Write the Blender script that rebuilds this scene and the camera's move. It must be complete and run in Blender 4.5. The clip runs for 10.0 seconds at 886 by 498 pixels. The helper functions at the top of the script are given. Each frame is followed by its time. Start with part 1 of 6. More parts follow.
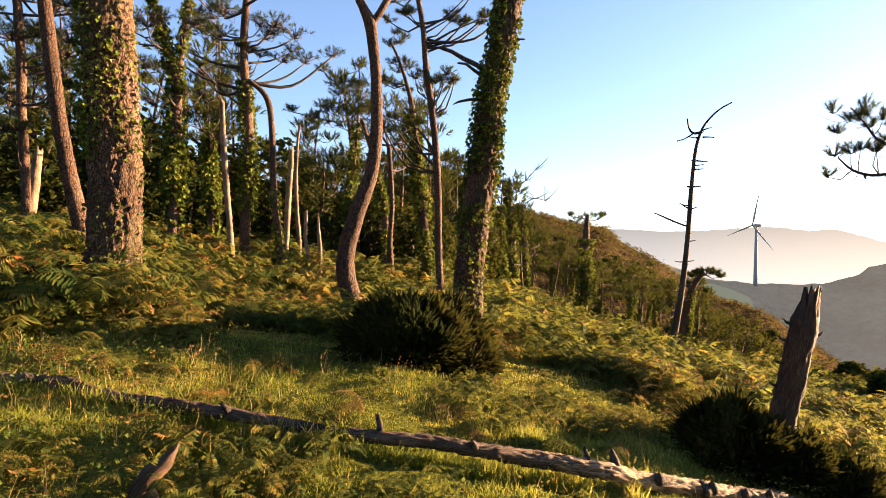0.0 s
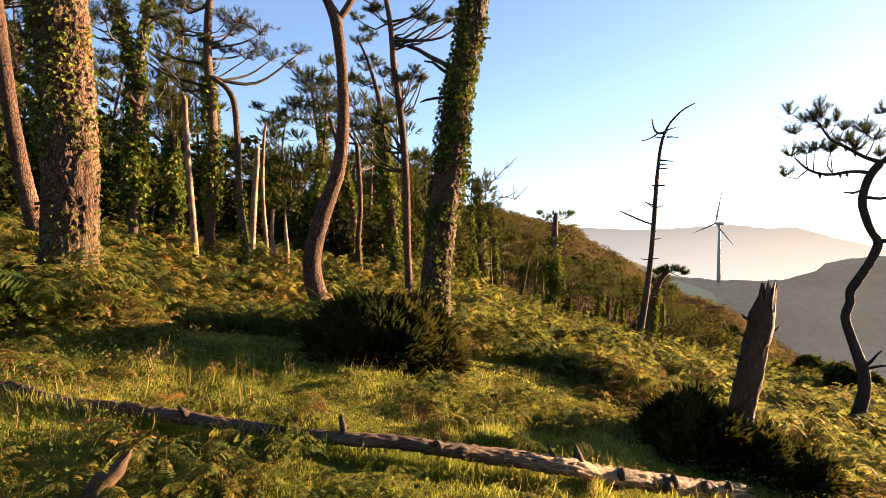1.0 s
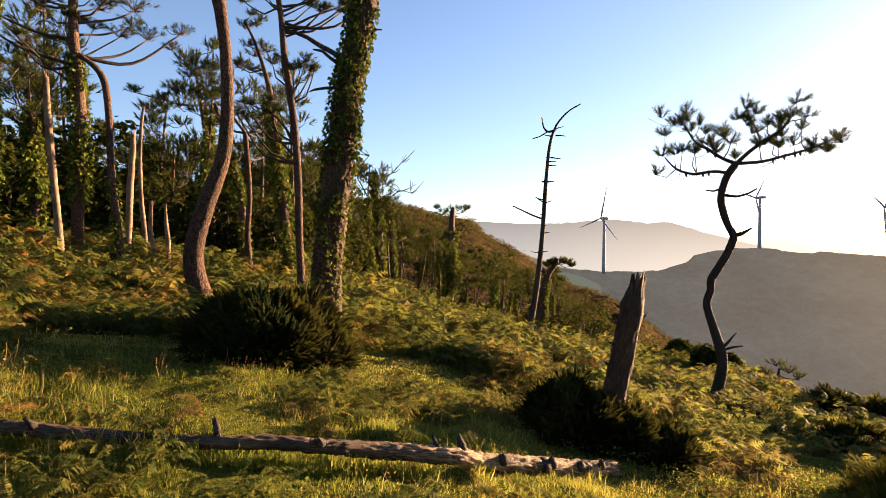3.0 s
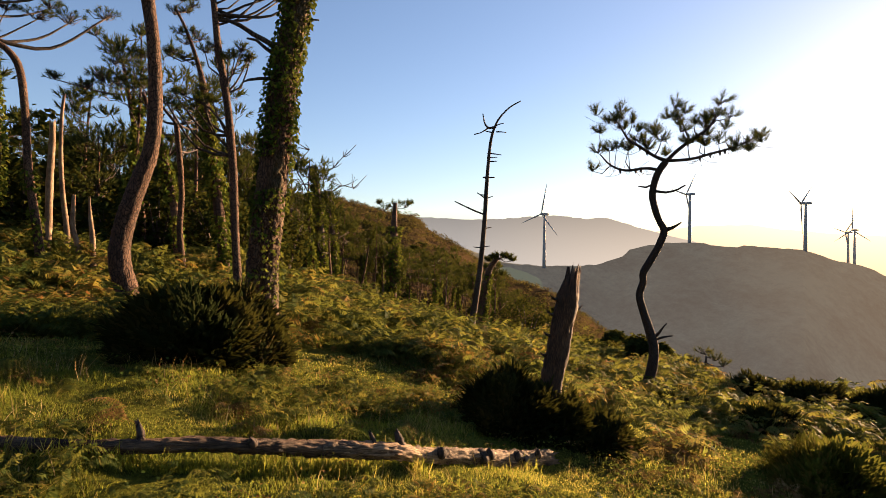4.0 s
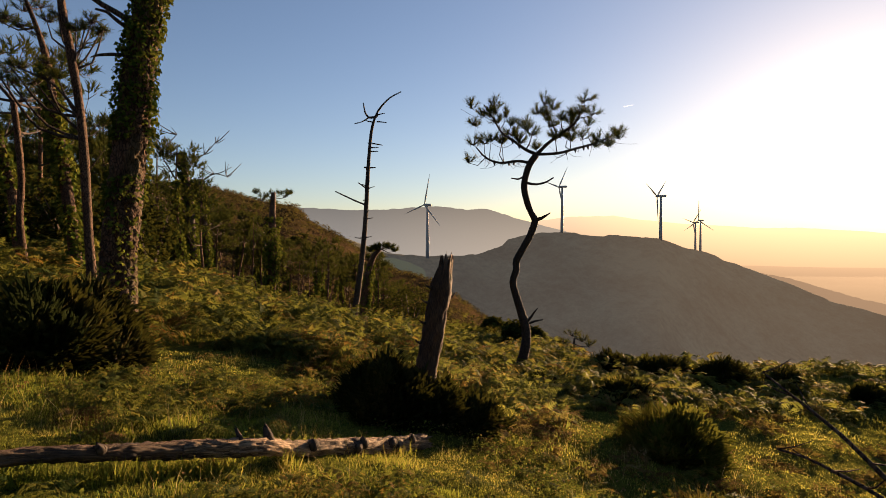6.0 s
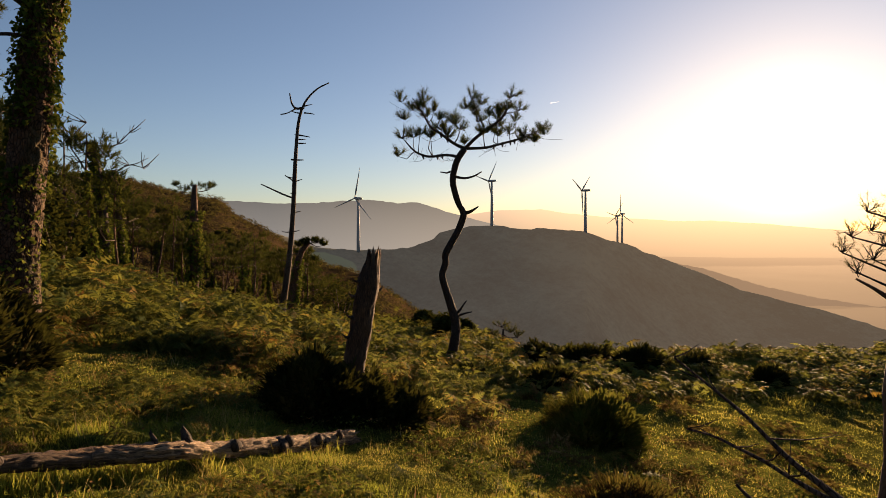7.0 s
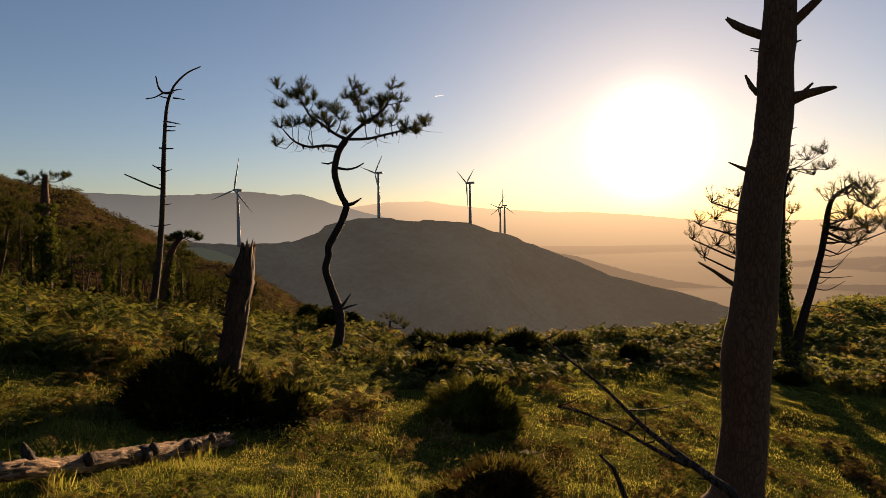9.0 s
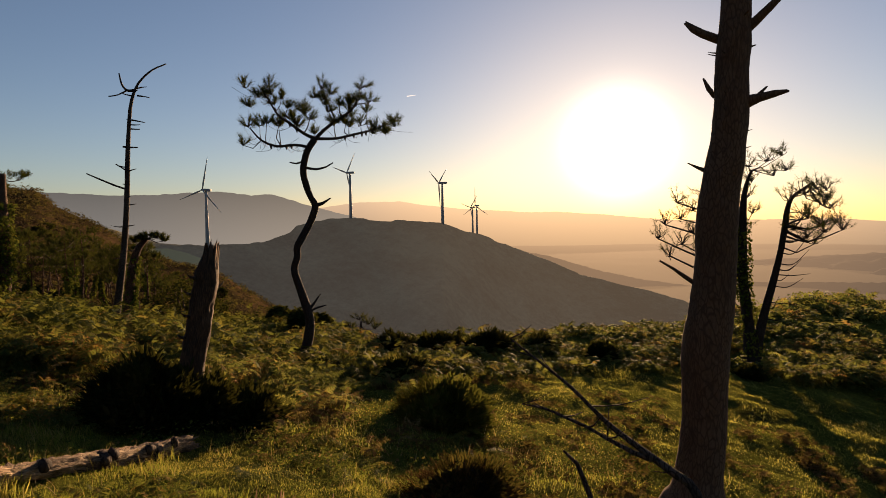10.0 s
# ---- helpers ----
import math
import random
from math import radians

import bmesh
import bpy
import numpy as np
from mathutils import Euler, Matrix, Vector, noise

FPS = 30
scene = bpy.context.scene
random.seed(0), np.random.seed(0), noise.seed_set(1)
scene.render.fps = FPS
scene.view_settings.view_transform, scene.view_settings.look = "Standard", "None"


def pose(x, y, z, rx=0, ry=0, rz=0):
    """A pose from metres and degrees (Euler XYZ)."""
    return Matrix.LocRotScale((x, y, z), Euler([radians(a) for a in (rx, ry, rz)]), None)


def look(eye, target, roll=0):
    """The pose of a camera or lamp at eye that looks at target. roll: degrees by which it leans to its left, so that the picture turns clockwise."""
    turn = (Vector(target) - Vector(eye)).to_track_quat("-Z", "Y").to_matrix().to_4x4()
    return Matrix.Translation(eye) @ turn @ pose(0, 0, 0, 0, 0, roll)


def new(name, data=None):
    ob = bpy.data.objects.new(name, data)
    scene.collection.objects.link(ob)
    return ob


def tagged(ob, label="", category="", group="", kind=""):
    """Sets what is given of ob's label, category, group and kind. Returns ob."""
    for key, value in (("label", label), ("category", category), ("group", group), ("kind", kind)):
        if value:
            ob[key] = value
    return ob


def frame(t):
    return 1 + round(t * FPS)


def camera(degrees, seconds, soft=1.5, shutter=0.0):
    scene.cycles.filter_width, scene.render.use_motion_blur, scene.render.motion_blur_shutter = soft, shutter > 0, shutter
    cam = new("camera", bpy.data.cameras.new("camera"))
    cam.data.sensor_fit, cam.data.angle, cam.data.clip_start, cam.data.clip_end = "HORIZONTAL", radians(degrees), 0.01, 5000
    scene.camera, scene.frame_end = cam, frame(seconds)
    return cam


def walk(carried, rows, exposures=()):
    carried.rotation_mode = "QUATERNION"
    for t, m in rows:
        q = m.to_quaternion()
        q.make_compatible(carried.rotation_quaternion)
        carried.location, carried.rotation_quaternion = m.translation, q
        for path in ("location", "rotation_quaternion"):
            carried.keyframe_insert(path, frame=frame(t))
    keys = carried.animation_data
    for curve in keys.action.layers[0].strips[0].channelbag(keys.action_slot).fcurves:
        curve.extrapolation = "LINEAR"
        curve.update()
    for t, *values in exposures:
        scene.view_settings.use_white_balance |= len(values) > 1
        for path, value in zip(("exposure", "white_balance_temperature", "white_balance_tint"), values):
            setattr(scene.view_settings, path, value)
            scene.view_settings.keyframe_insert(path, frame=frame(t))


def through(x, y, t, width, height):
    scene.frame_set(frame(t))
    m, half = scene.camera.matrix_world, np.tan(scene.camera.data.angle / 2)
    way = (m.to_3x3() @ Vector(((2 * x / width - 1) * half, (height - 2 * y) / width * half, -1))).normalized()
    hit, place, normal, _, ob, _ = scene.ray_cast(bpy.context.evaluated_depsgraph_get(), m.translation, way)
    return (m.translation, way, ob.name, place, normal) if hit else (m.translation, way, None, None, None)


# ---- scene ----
cam = camera(74.7, 10.0, 0.8)

PATH = [
    (0, (0.252, 0.187, 1.639), (0.271, 2.187, 1.659), 1.2),
    (0.5, (0.27, 0.184, 1.642), (0.33, 2.183, 1.661), 1.0),
    (1, (0.295, 0.204, 1.638), (0.415, 2.2, 1.656), 0.9),
    (1.5, (0.327, 0.202, 1.637), (0.52, 2.192, 1.655), 0.9),
    (2, (0.355, 0.203, 1.637), (0.632, 2.183, 1.651), 0.7),
    (2.5, (0.373, 0.207, 1.638), (0.742, 2.172, 1.646), 0.7),
    (4, (0.44, 0.218, 1.625), (1.09, 2.109, 1.613), 0.4),
    (4.5, (0.461, 0.21, 1.619), (1.203, 2.067, 1.601), 0.3),
    (5, (0.481, 0.196, 1.62), (1.31, 2.016, 1.593), 0.2),
    (5.5, (0.499, 0.176, 1.614), (1.417, 1.953, 1.58), 0.1),
    (7, (0.544, 0.14, 1.614), (1.751, 1.733, 1.549), -0.2),
    (7.5, (0.565, 0.126, 1.614), (1.875, 1.636, 1.536), -0.4),
    (8, (0.577, 0.125, 1.612), (1.985, 1.542, 1.521), -0.5),
    (8.5, (0.591, 0.108, 1.61), (2.039, 1.484, 1.515), -0.6),
    (9, (0.604, 0.094, 1.604), (2.093, 1.425, 1.509), -0.7),
    (9.5, (0.612, 0.069, 1.603), (2.138, 1.358, 1.507), -0.8),
    (10, (0.625, 0.04, 1.601), (2.176, 1.3, 1.505), -0.8),
]
walk(cam, [(t, look(eye, target, roll)) for t, eye, target, roll in PATH],
     exposures=[(0, 3.18, 6600, 23), (1, 3.1, 6600, 23), (2.5, 2.92, 6600, 23), (4, 2.42, 6750, 23), (5.5, 1.9, 6850, 23), (7, 1.55, 6850, 22), (8.5, 1.3, 6850, 22), (10, 1.2, 6850, 22)])


# ---- world and light ----
SUN_AZ, SUN_EL = 67.7, 7.0          # degrees clockwise from +y, and above the horizon
sun_dir = Vector((math.sin(radians(SUN_AZ)) * math.cos(radians(SUN_EL)),
                  math.cos(radians(SUN_AZ)) * math.cos(radians(SUN_EL)), math.sin(radians(SUN_EL))))
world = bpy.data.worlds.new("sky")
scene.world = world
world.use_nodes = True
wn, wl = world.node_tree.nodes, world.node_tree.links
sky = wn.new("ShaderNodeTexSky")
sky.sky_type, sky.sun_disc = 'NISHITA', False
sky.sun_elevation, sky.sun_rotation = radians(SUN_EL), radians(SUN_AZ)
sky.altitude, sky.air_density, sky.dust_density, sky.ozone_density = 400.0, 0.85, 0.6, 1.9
# scales down the sky's brightest part, so the glare round the sun stays small
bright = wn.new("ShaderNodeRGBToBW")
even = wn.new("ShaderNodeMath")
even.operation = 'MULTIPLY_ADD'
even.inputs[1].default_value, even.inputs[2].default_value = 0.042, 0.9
dimmed = wn.new("ShaderNodeVectorMath")
dimmed.operation = 'DIVIDE'
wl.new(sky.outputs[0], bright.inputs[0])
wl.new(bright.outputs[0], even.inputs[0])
wl.new(sky.outputs[0], dimmed.inputs[0])
wl.new(even.outputs[0], dimmed.inputs[1])
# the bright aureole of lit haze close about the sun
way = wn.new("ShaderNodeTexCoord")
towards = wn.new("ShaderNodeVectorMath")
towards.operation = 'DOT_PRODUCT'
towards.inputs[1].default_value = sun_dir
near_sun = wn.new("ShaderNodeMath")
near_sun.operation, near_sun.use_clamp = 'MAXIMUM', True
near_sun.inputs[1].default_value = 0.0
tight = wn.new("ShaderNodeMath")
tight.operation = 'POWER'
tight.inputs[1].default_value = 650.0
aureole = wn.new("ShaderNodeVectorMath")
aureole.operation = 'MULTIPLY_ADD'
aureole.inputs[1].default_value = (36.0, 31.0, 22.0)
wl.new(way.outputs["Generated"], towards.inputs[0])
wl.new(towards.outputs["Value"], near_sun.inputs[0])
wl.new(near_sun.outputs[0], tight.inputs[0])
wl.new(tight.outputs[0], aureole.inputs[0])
wl.new(dimmed.outputs[0], aureole.inputs[2])
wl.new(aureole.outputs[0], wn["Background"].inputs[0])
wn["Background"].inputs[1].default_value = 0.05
lamp = bpy.data.lights.new("sun", 'SUN')
lamp.energy, lamp.angle, lamp.color = 5.0, radians(0.6), (1.0, 0.67, 0.35)
sun = new("sun", lamp)
sun.matrix_world = look(tuple(sun_dir * 50), (0, 0, 0))


# ---- materials ----
class Mat:
    """A small node-tree builder for one material."""

    def __init__(self, name):
        self.m = bpy.data.materials.new(name)
        self.m.use_nodes = True
        self.nt = self.m.node_tree
        self.bsdf = self.nt.nodes["Principled BSDF"]
        self.out = self.nt.nodes["Material Output"]

    def n(self, kind, **values):
        node = self.nt.nodes.new(kind)
        for key, value in values.items():
            if key in node.inputs:
                node.inputs[key].default_value = value
        return node

    def link(self, a, b):
        self.nt.links.new(a, b)

    def coords(self, scale, space="Object"):
        tc = self.n("ShaderNodeTexCoord")
        mp = self.n("ShaderNodeMapping")
        mp.inputs["Scale"].default_value = scale
        self.link(tc.outputs[space], mp.inputs[0])
        return mp.outputs[0]

    def place(self, scale):
        geo = self.n("ShaderNodeNewGeometry")
        mp = self.n("ShaderNodeMapping")
        mp.inputs["Scale"].default_value = scale
        self.link(geo.outputs["Position"], mp.inputs[0])
        return mp.outputs[0]

    def noise(self, vec, scale, detail=4.0, rough=0.55):
        node = self.n("ShaderNodeTexNoise", Scale=scale, Detail=detail, Roughness=rough)
        self.link(vec, node.inputs["Vector"])
        return node.outputs["Fac"]

    def ramp(self, fac, stops):
        node = self.n("ShaderNodeValToRGB")
        el = node.color_ramp.elements
        while len(el) < len(stops):
            el.new(0.5)
        for e, (pos, col) in zip(el, stops):
            e.position, e.color = pos, (*col, 1)
        self.link(fac, node.inputs[0])
        return node.outputs[0]

    def math(self, op, a, b):
        node = self.n("ShaderNodeMath")
        node.operation = op
        for k, v in enumerate((a, b)):
            if isinstance(v, (int, float)):
                node.inputs[k].default_value = v
            else:
                self.link(v, node.inputs[k])
        return node.outputs[0]

    def mix(self, fac, a, b):
        node = self.nt.nodes.new("ShaderNodeMix")
        node.data_type = 'RGBA'
        for k, v in ((0, fac), (6, a), (7, b)):
            if isinstance(v, (int, float)):
                node.inputs[k].default_value = v
            elif isinstance(v, tuple):
                node.inputs[k].default_value = (*v, 1)
            else:
                self.link(v, node.inputs[k])
        return node.outputs[2]

    def bump(self, height, strength, distance):
        node = self.n("ShaderNodeBump", Strength=strength, Distance=distance)
        self.link(height, node.inputs["Height"])
        self.link(node.outputs[0], self.bsdf.inputs["Normal"])

    def finish(self, colour, rough=0.8, spec=0.3):
        if isinstance(colour, tuple):
            self.bsdf.inputs["Base Color"].default_value = (*colour, 1)
        else:
            self.link(colour, self.bsdf.inputs["Base Color"])
        self.bsdf.inputs["Roughness"].default_value = rough
        self.bsdf.inputs["Specular IOR Level"].default_value = spec
        return self.m


HAZE_GLOW = 0.85                         # strength of the haze glow painted onto the far land


def leaf_material(name, stops, patch=0.5, through=0.35, spread=0.5, rough=0.7, spec=0.0):
    """Leaves: colour from patches over the ground and from leaf to leaf, with light shining through."""
    m = Mat(name)
    geo = m.n("ShaderNodeNewGeometry")
    pat = m.noise(m.place((1, 1, 1)), patch, 3.0)
    rnd = m.math("MULTIPLY", m.math("SUBTRACT", geo.outputs["Random Per Island"], 0.5), spread)
    pat2 = m.math("ADD", m.math("MULTIPLY", m.math("SUBTRACT", pat, 0.5), 1.7), 0.5)
    col = m.ramp(m.math("ADD", pat2, rnd), stops)
    m.finish(col, rough, spec)
    tr = m.n("ShaderNodeBsdfTranslucent")
    m.link(m.mix(0.3, col, (0.42, 0.42, 0.07)), tr.inputs[0])
    mixer = m.n("ShaderNodeMixShader", Fac=through)
    m.link(m.bsdf.outputs[0], mixer.inputs[1])
    m.link(tr.outputs[0], mixer.inputs[2])
    m.link(mixer.outputs[0], m.out.inputs[0])
    return m.m


def bark_material(name, dark, mid, light, cell=9.0, relief=0.03, moss=0.0, groove=0.35, stretch=0.5, plates=1.0):
    m = Mat(name)
    vec = m.coords((1, 1, stretch))
    vo = m.n("ShaderNodeTexVoronoi", Scale=cell)
    vo.feature = 'DISTANCE_TO_EDGE'
    warp = m.n("ShaderNodeTexNoise", Scale=3.0, Detail=3.0)
    m.link(vec, warp.inputs["Vector"])
    add = m.n("ShaderNodeVectorMath")
    add.operation = 'MULTIPLY_ADD'
    add.inputs[1].default_value = (0.25, 0.25, 0.25)
    m.link(warp.outputs["Color"], add.inputs[0])
    m.link(vec, add.inputs[2])
    m.link(add.outputs[0], vo.inputs["Vector"])
    fine = m.noise(m.coords((1, 1, 0.5)), 40.0, 6.0, 0.65)
    big = m.noise(m.coords((1, 1, 0.4)), 2.2, 3.0)
    plate = m.ramp(vo.outputs["Distance"], [(0.0, (0, 0, 0)), (0.15, (1, 1, 1))])
    tone = m.math("ADD", m.math("MULTIPLY", fine, 0.5), m.math("MULTIPLY", big, 0.5))
    col = m.ramp(tone, [(0.32, dark), (0.5, mid), (0.68, light)])
    col = m.mix(plate, tuple(c * groove for c in dark), col)
    if moss:
        mask = m.ramp(m.noise(m.coords((1, 1, 0.5)), 3.0, 4.0), [(0.5, (0, 0, 0)), (0.62, (1, 1, 1))])
        col = m.mix(m.math("MULTIPLY", mask, moss), col, (0.07, 0.09, 0.02))
    m.bump(m.math("ADD", m.math("MULTIPLY", plate, plates), m.math("MULTIPLY", fine, 0.5)), 0.9, relief)
    return m.finish(col, 0.88, 0.2)


def wood_material(name, dark, light):
    """Weathered wood with the bark gone: long grain, cracks, grey and ochre stains."""
    m = Mat(name)
    tc = m.n("ShaderNodeUVMap")
    mp = m.n("ShaderNodeMapping")
    mp.inputs["Scale"].default_value = (18, 1.6, 1)
    m.link(tc.outputs[0], mp.inputs[0])
    grain = m.noise(mp.outputs[0], 6.0, 6.0, 0.7)
    stain = m.noise(m.coords((1, 1, 1)), 4.0, 4.0)
    tone = m.math("ADD", m.math("MULTIPLY", grain, 0.65), m.math("MULTIPLY", stain, 0.35))
    col = m.ramp(tone, [(0.34, tuple(c * 0.4 for c in dark)), (0.46, dark), (0.62, light)])
    m.bump(grain, 0.8, 0.006)
    return m.finish(col, 0.8, 0.25)


def haze_material(name, ground_a, ground_b, glow, glow_sun, share, scale, low=0.0, field=None, near=None):
    """Far land, a plain backdrop: a glow painted on the surface stands for kilometres of lit air and changes with
    height.
    field: the centre and radius of a pasture on it; near: the share of that glow on its nearer parts."""
    m = Mat(name)
    here = m.place((1, 1, 1))
    tone = m.math("ADD", m.math("MULTIPLY", m.noise(here, scale, 8.0, 0.62), 0.6), m.math("MULTIPLY", m.noise(here, scale * 9, 6.0, 0.7), 0.4))
    col = m.ramp(tone, [(0.4, ground_a), (0.6, ground_b)])
    geo = m.n("ShaderNodeNewGeometry")
    if field:
        gap = m.n("ShaderNodeVectorMath")
        gap.operation = 'DISTANCE'
        gap.inputs[1].default_value = field[0]
        m.link(geo.outputs["Position"], gap.inputs[0])
        edge = m.math("ADD", m.math("DIVIDE", gap.outputs["Value"], field[1]), m.math("MULTIPLY", m.noise(here, 0.02, 3.0), 0.7))
        col = m.mix(m.ramp(m.math("MULTIPLY", edge, 0.5), [(0.62, (1, 1, 1)), (0.66, (0, 0, 0))]), col, (0.6, 0.58, 0.2))
    m.finish(col, 0.95, 0.05)
    # the painted haze glow brightens and warms towards the sun's bearing
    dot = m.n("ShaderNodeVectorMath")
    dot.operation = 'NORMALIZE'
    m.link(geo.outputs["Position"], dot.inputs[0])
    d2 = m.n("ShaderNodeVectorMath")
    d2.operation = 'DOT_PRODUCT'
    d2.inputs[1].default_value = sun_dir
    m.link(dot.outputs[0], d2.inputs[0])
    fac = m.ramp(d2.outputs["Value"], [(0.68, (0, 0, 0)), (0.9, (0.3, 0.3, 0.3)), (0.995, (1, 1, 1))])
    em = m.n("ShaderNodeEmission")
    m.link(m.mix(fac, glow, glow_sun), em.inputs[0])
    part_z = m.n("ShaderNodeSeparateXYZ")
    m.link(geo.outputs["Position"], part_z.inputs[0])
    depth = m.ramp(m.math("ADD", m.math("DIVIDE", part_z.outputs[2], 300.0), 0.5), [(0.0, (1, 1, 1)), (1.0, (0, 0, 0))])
    amount = m.math("MULTIPLY", m.math("ADD", m.math("MULTIPLY", depth, low), 1.0 - 0.5 * low), HAZE_GLOW)
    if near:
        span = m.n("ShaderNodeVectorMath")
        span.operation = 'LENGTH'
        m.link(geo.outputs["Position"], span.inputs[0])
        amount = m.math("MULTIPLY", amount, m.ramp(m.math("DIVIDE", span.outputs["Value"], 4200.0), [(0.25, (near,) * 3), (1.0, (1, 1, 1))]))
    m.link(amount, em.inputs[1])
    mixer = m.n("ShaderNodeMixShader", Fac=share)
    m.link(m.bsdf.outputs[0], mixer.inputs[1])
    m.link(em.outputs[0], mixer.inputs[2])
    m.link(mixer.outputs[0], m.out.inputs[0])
    return m.m


def ground_material():
    m = Mat("turf_and_soil")
    fine = m.noise(m.place((1, 1, 1)), 26.0, 8.0, 0.75)
    mid = m.noise(m.place((1, 1, 1)), 0.7, 5.0)
    broad = m.noise(m.place((1, 1, 1)), 0.045, 7.0, 0.65)
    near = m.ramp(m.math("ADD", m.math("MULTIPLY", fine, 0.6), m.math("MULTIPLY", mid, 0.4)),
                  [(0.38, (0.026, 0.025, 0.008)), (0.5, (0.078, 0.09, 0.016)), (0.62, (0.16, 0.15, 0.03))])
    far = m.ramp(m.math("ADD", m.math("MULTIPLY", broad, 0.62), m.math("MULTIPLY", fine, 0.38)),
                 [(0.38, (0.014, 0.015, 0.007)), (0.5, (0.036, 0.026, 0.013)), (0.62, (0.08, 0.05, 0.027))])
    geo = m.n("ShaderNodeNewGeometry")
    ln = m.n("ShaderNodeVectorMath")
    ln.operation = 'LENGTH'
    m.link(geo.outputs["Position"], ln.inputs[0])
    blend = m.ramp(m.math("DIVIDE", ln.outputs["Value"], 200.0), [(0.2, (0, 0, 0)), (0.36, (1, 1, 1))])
    m.bump(fine, 1.0, 0.06)
    return m.finish(m.mix(blend, near, far), 0.95, 0.0)


GROUND = ground_material()
PINE_BARK = bark_material("pine_bark", (0.026, 0.015, 0.01), (0.088, 0.05, 0.031), (0.18, 0.115, 0.075), 26.0, 0.007, 0.0, 0.35)
THICK_BARK = bark_material("thick_pine_bark", (0.024, 0.014, 0.009), (0.085, 0.05, 0.029), (0.21, 0.135, 0.083), 30.0, 0.01, 0.15, 0.55, 0.5)
SMOOTH_BARK = bark_material("grey_brown_bark", (0.08, 0.044, 0.0256), (0.136, 0.08, 0.0464), (0.176, 0.112, 0.068), 34.0, 0.003, 0.0, 0.97, 0.3, 0.12)
YOUNG_BARK = bark_material("dark_scaly_bark", (0.022, 0.016, 0.012), (0.045, 0.033, 0.025), (0.075, 0.056, 0.042), 46.0, 0.004, 0.0, 0.6)
DEAD_BARK = bark_material("dead_bark", (0.024, 0.018, 0.014), (0.055, 0.042, 0.033), (0.11, 0.086, 0.068), 22.0, 0.004, 0.0, 0.6)
BARE_WOOD = wood_material("bleached_wood", (0.095, 0.062, 0.038), (0.3, 0.215, 0.14))
LOG_WOOD = wood_material("log_wood", (0.055, 0.036, 0.021), (0.36, 0.25, 0.15))
LOG_BARK = wood_material("log_with_bark", (0.026, 0.017, 0.011), (0.15, 0.098, 0.06))
STUMP_WOOD = wood_material("stump_wood", (0.03, 0.018, 0.011), (0.13, 0.075, 0.038))
NEEDLES = leaf_material("pine_needles", [(0.1, (0.012, 0.022, 0.008)), (0.6, (0.03, 0.045, 0.013)), (0.95, (0.065, 0.065, 0.02))], 0.5, 0.14, 0.5, 0.45)
IVY = leaf_material("ivy_leaves", [(0.1, (0.016, 0.0336, 0.0064)), (0.55, (0.052, 0.084, 0.0128)), (0.95, (0.136, 0.144, 0.024))], 1.2, 0.18, 0.9, 0.6, 0.0)
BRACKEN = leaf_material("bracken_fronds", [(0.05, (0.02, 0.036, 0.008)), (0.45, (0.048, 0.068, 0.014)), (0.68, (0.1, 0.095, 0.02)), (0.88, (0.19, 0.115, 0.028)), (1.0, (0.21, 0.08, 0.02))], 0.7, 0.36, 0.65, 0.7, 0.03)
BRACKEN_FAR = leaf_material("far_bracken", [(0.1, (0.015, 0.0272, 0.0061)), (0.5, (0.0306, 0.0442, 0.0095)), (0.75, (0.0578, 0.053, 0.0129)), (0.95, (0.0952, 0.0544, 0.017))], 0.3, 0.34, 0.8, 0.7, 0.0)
HEATH = leaf_material("heath_plants", [(0.1, (0.02, 0.014, 0.009)), (0.5, (0.058, 0.035, 0.021)), (0.9, (0.11, 0.07, 0.042))], 0.1, 0.2, 0.5, 0.6)
# drier, yellower grass with some of the low backlight put into its colour
SUNLIT_LAWN = leaf_material("sunlit_clearing_grass", [(0.1, (0.115, 0.1288, 0.0207)), (0.45, (0.23, 0.23, 0.0391)), (0.7, (0.3335, 0.2932, 0.0575)), (0.95, (0.46, 0.3335, 0.115))], 0.8, 0.6, 0.6, 0.65, 0.05)
# yellower bracken, its colour also lightened for the low sun behind it
SUNLIT_GOLD_BRACKEN = leaf_material("sunlit_golden_bracken", [(0.05, (0.0368, 0.0598, 0.0138)), (0.4, (0.0978, 0.1242, 0.0299)), (0.68, (0.184, 0.1725, 0.0483)), (0.9, (0.299, 0.1955, 0.0633)), (1.0, (0.299, 0.1323, 0.0437))], 0.7, 0.48, 0.65, 0.7, 0.03)
GRASS = leaf_material("grass_blades", [(0.1, (0.05, 0.08, 0.008)), (0.45, (0.108, 0.15, 0.015)), (0.7, (0.2, 0.195, 0.03)), (0.95, (0.33, 0.24, 0.075))], 1.1, 0.58, 0.6, 0.65, 0.05)
ROUGH_GRASS = leaf_material("rough_grass", [(0.1, (0.0255, 0.0382, 0.00595)), (0.5, (0.0595, 0.0723, 0.0102)), (0.95, (0.128, 0.0935, 0.0255))], 0.8, 0.25, 0.6, 0.6)
DRY = leaf_material("dry_stalks", [(0.2, (0.18, 0.12, 0.045)), (0.6, (0.34, 0.238, 0.0935)), (0.95, (0.425, 0.323, 0.17))], 2.0, 0.35, 0.7, 0.6)
DRY_BRACKEN = leaf_material("withered_bracken", [(0.2, (0.07, 0.036, 0.015)), (0.6, (0.14, 0.078, 0.03)), (0.95, (0.24, 0.155, 0.065))], 2.0, 0.3, 0.7, 0.6)
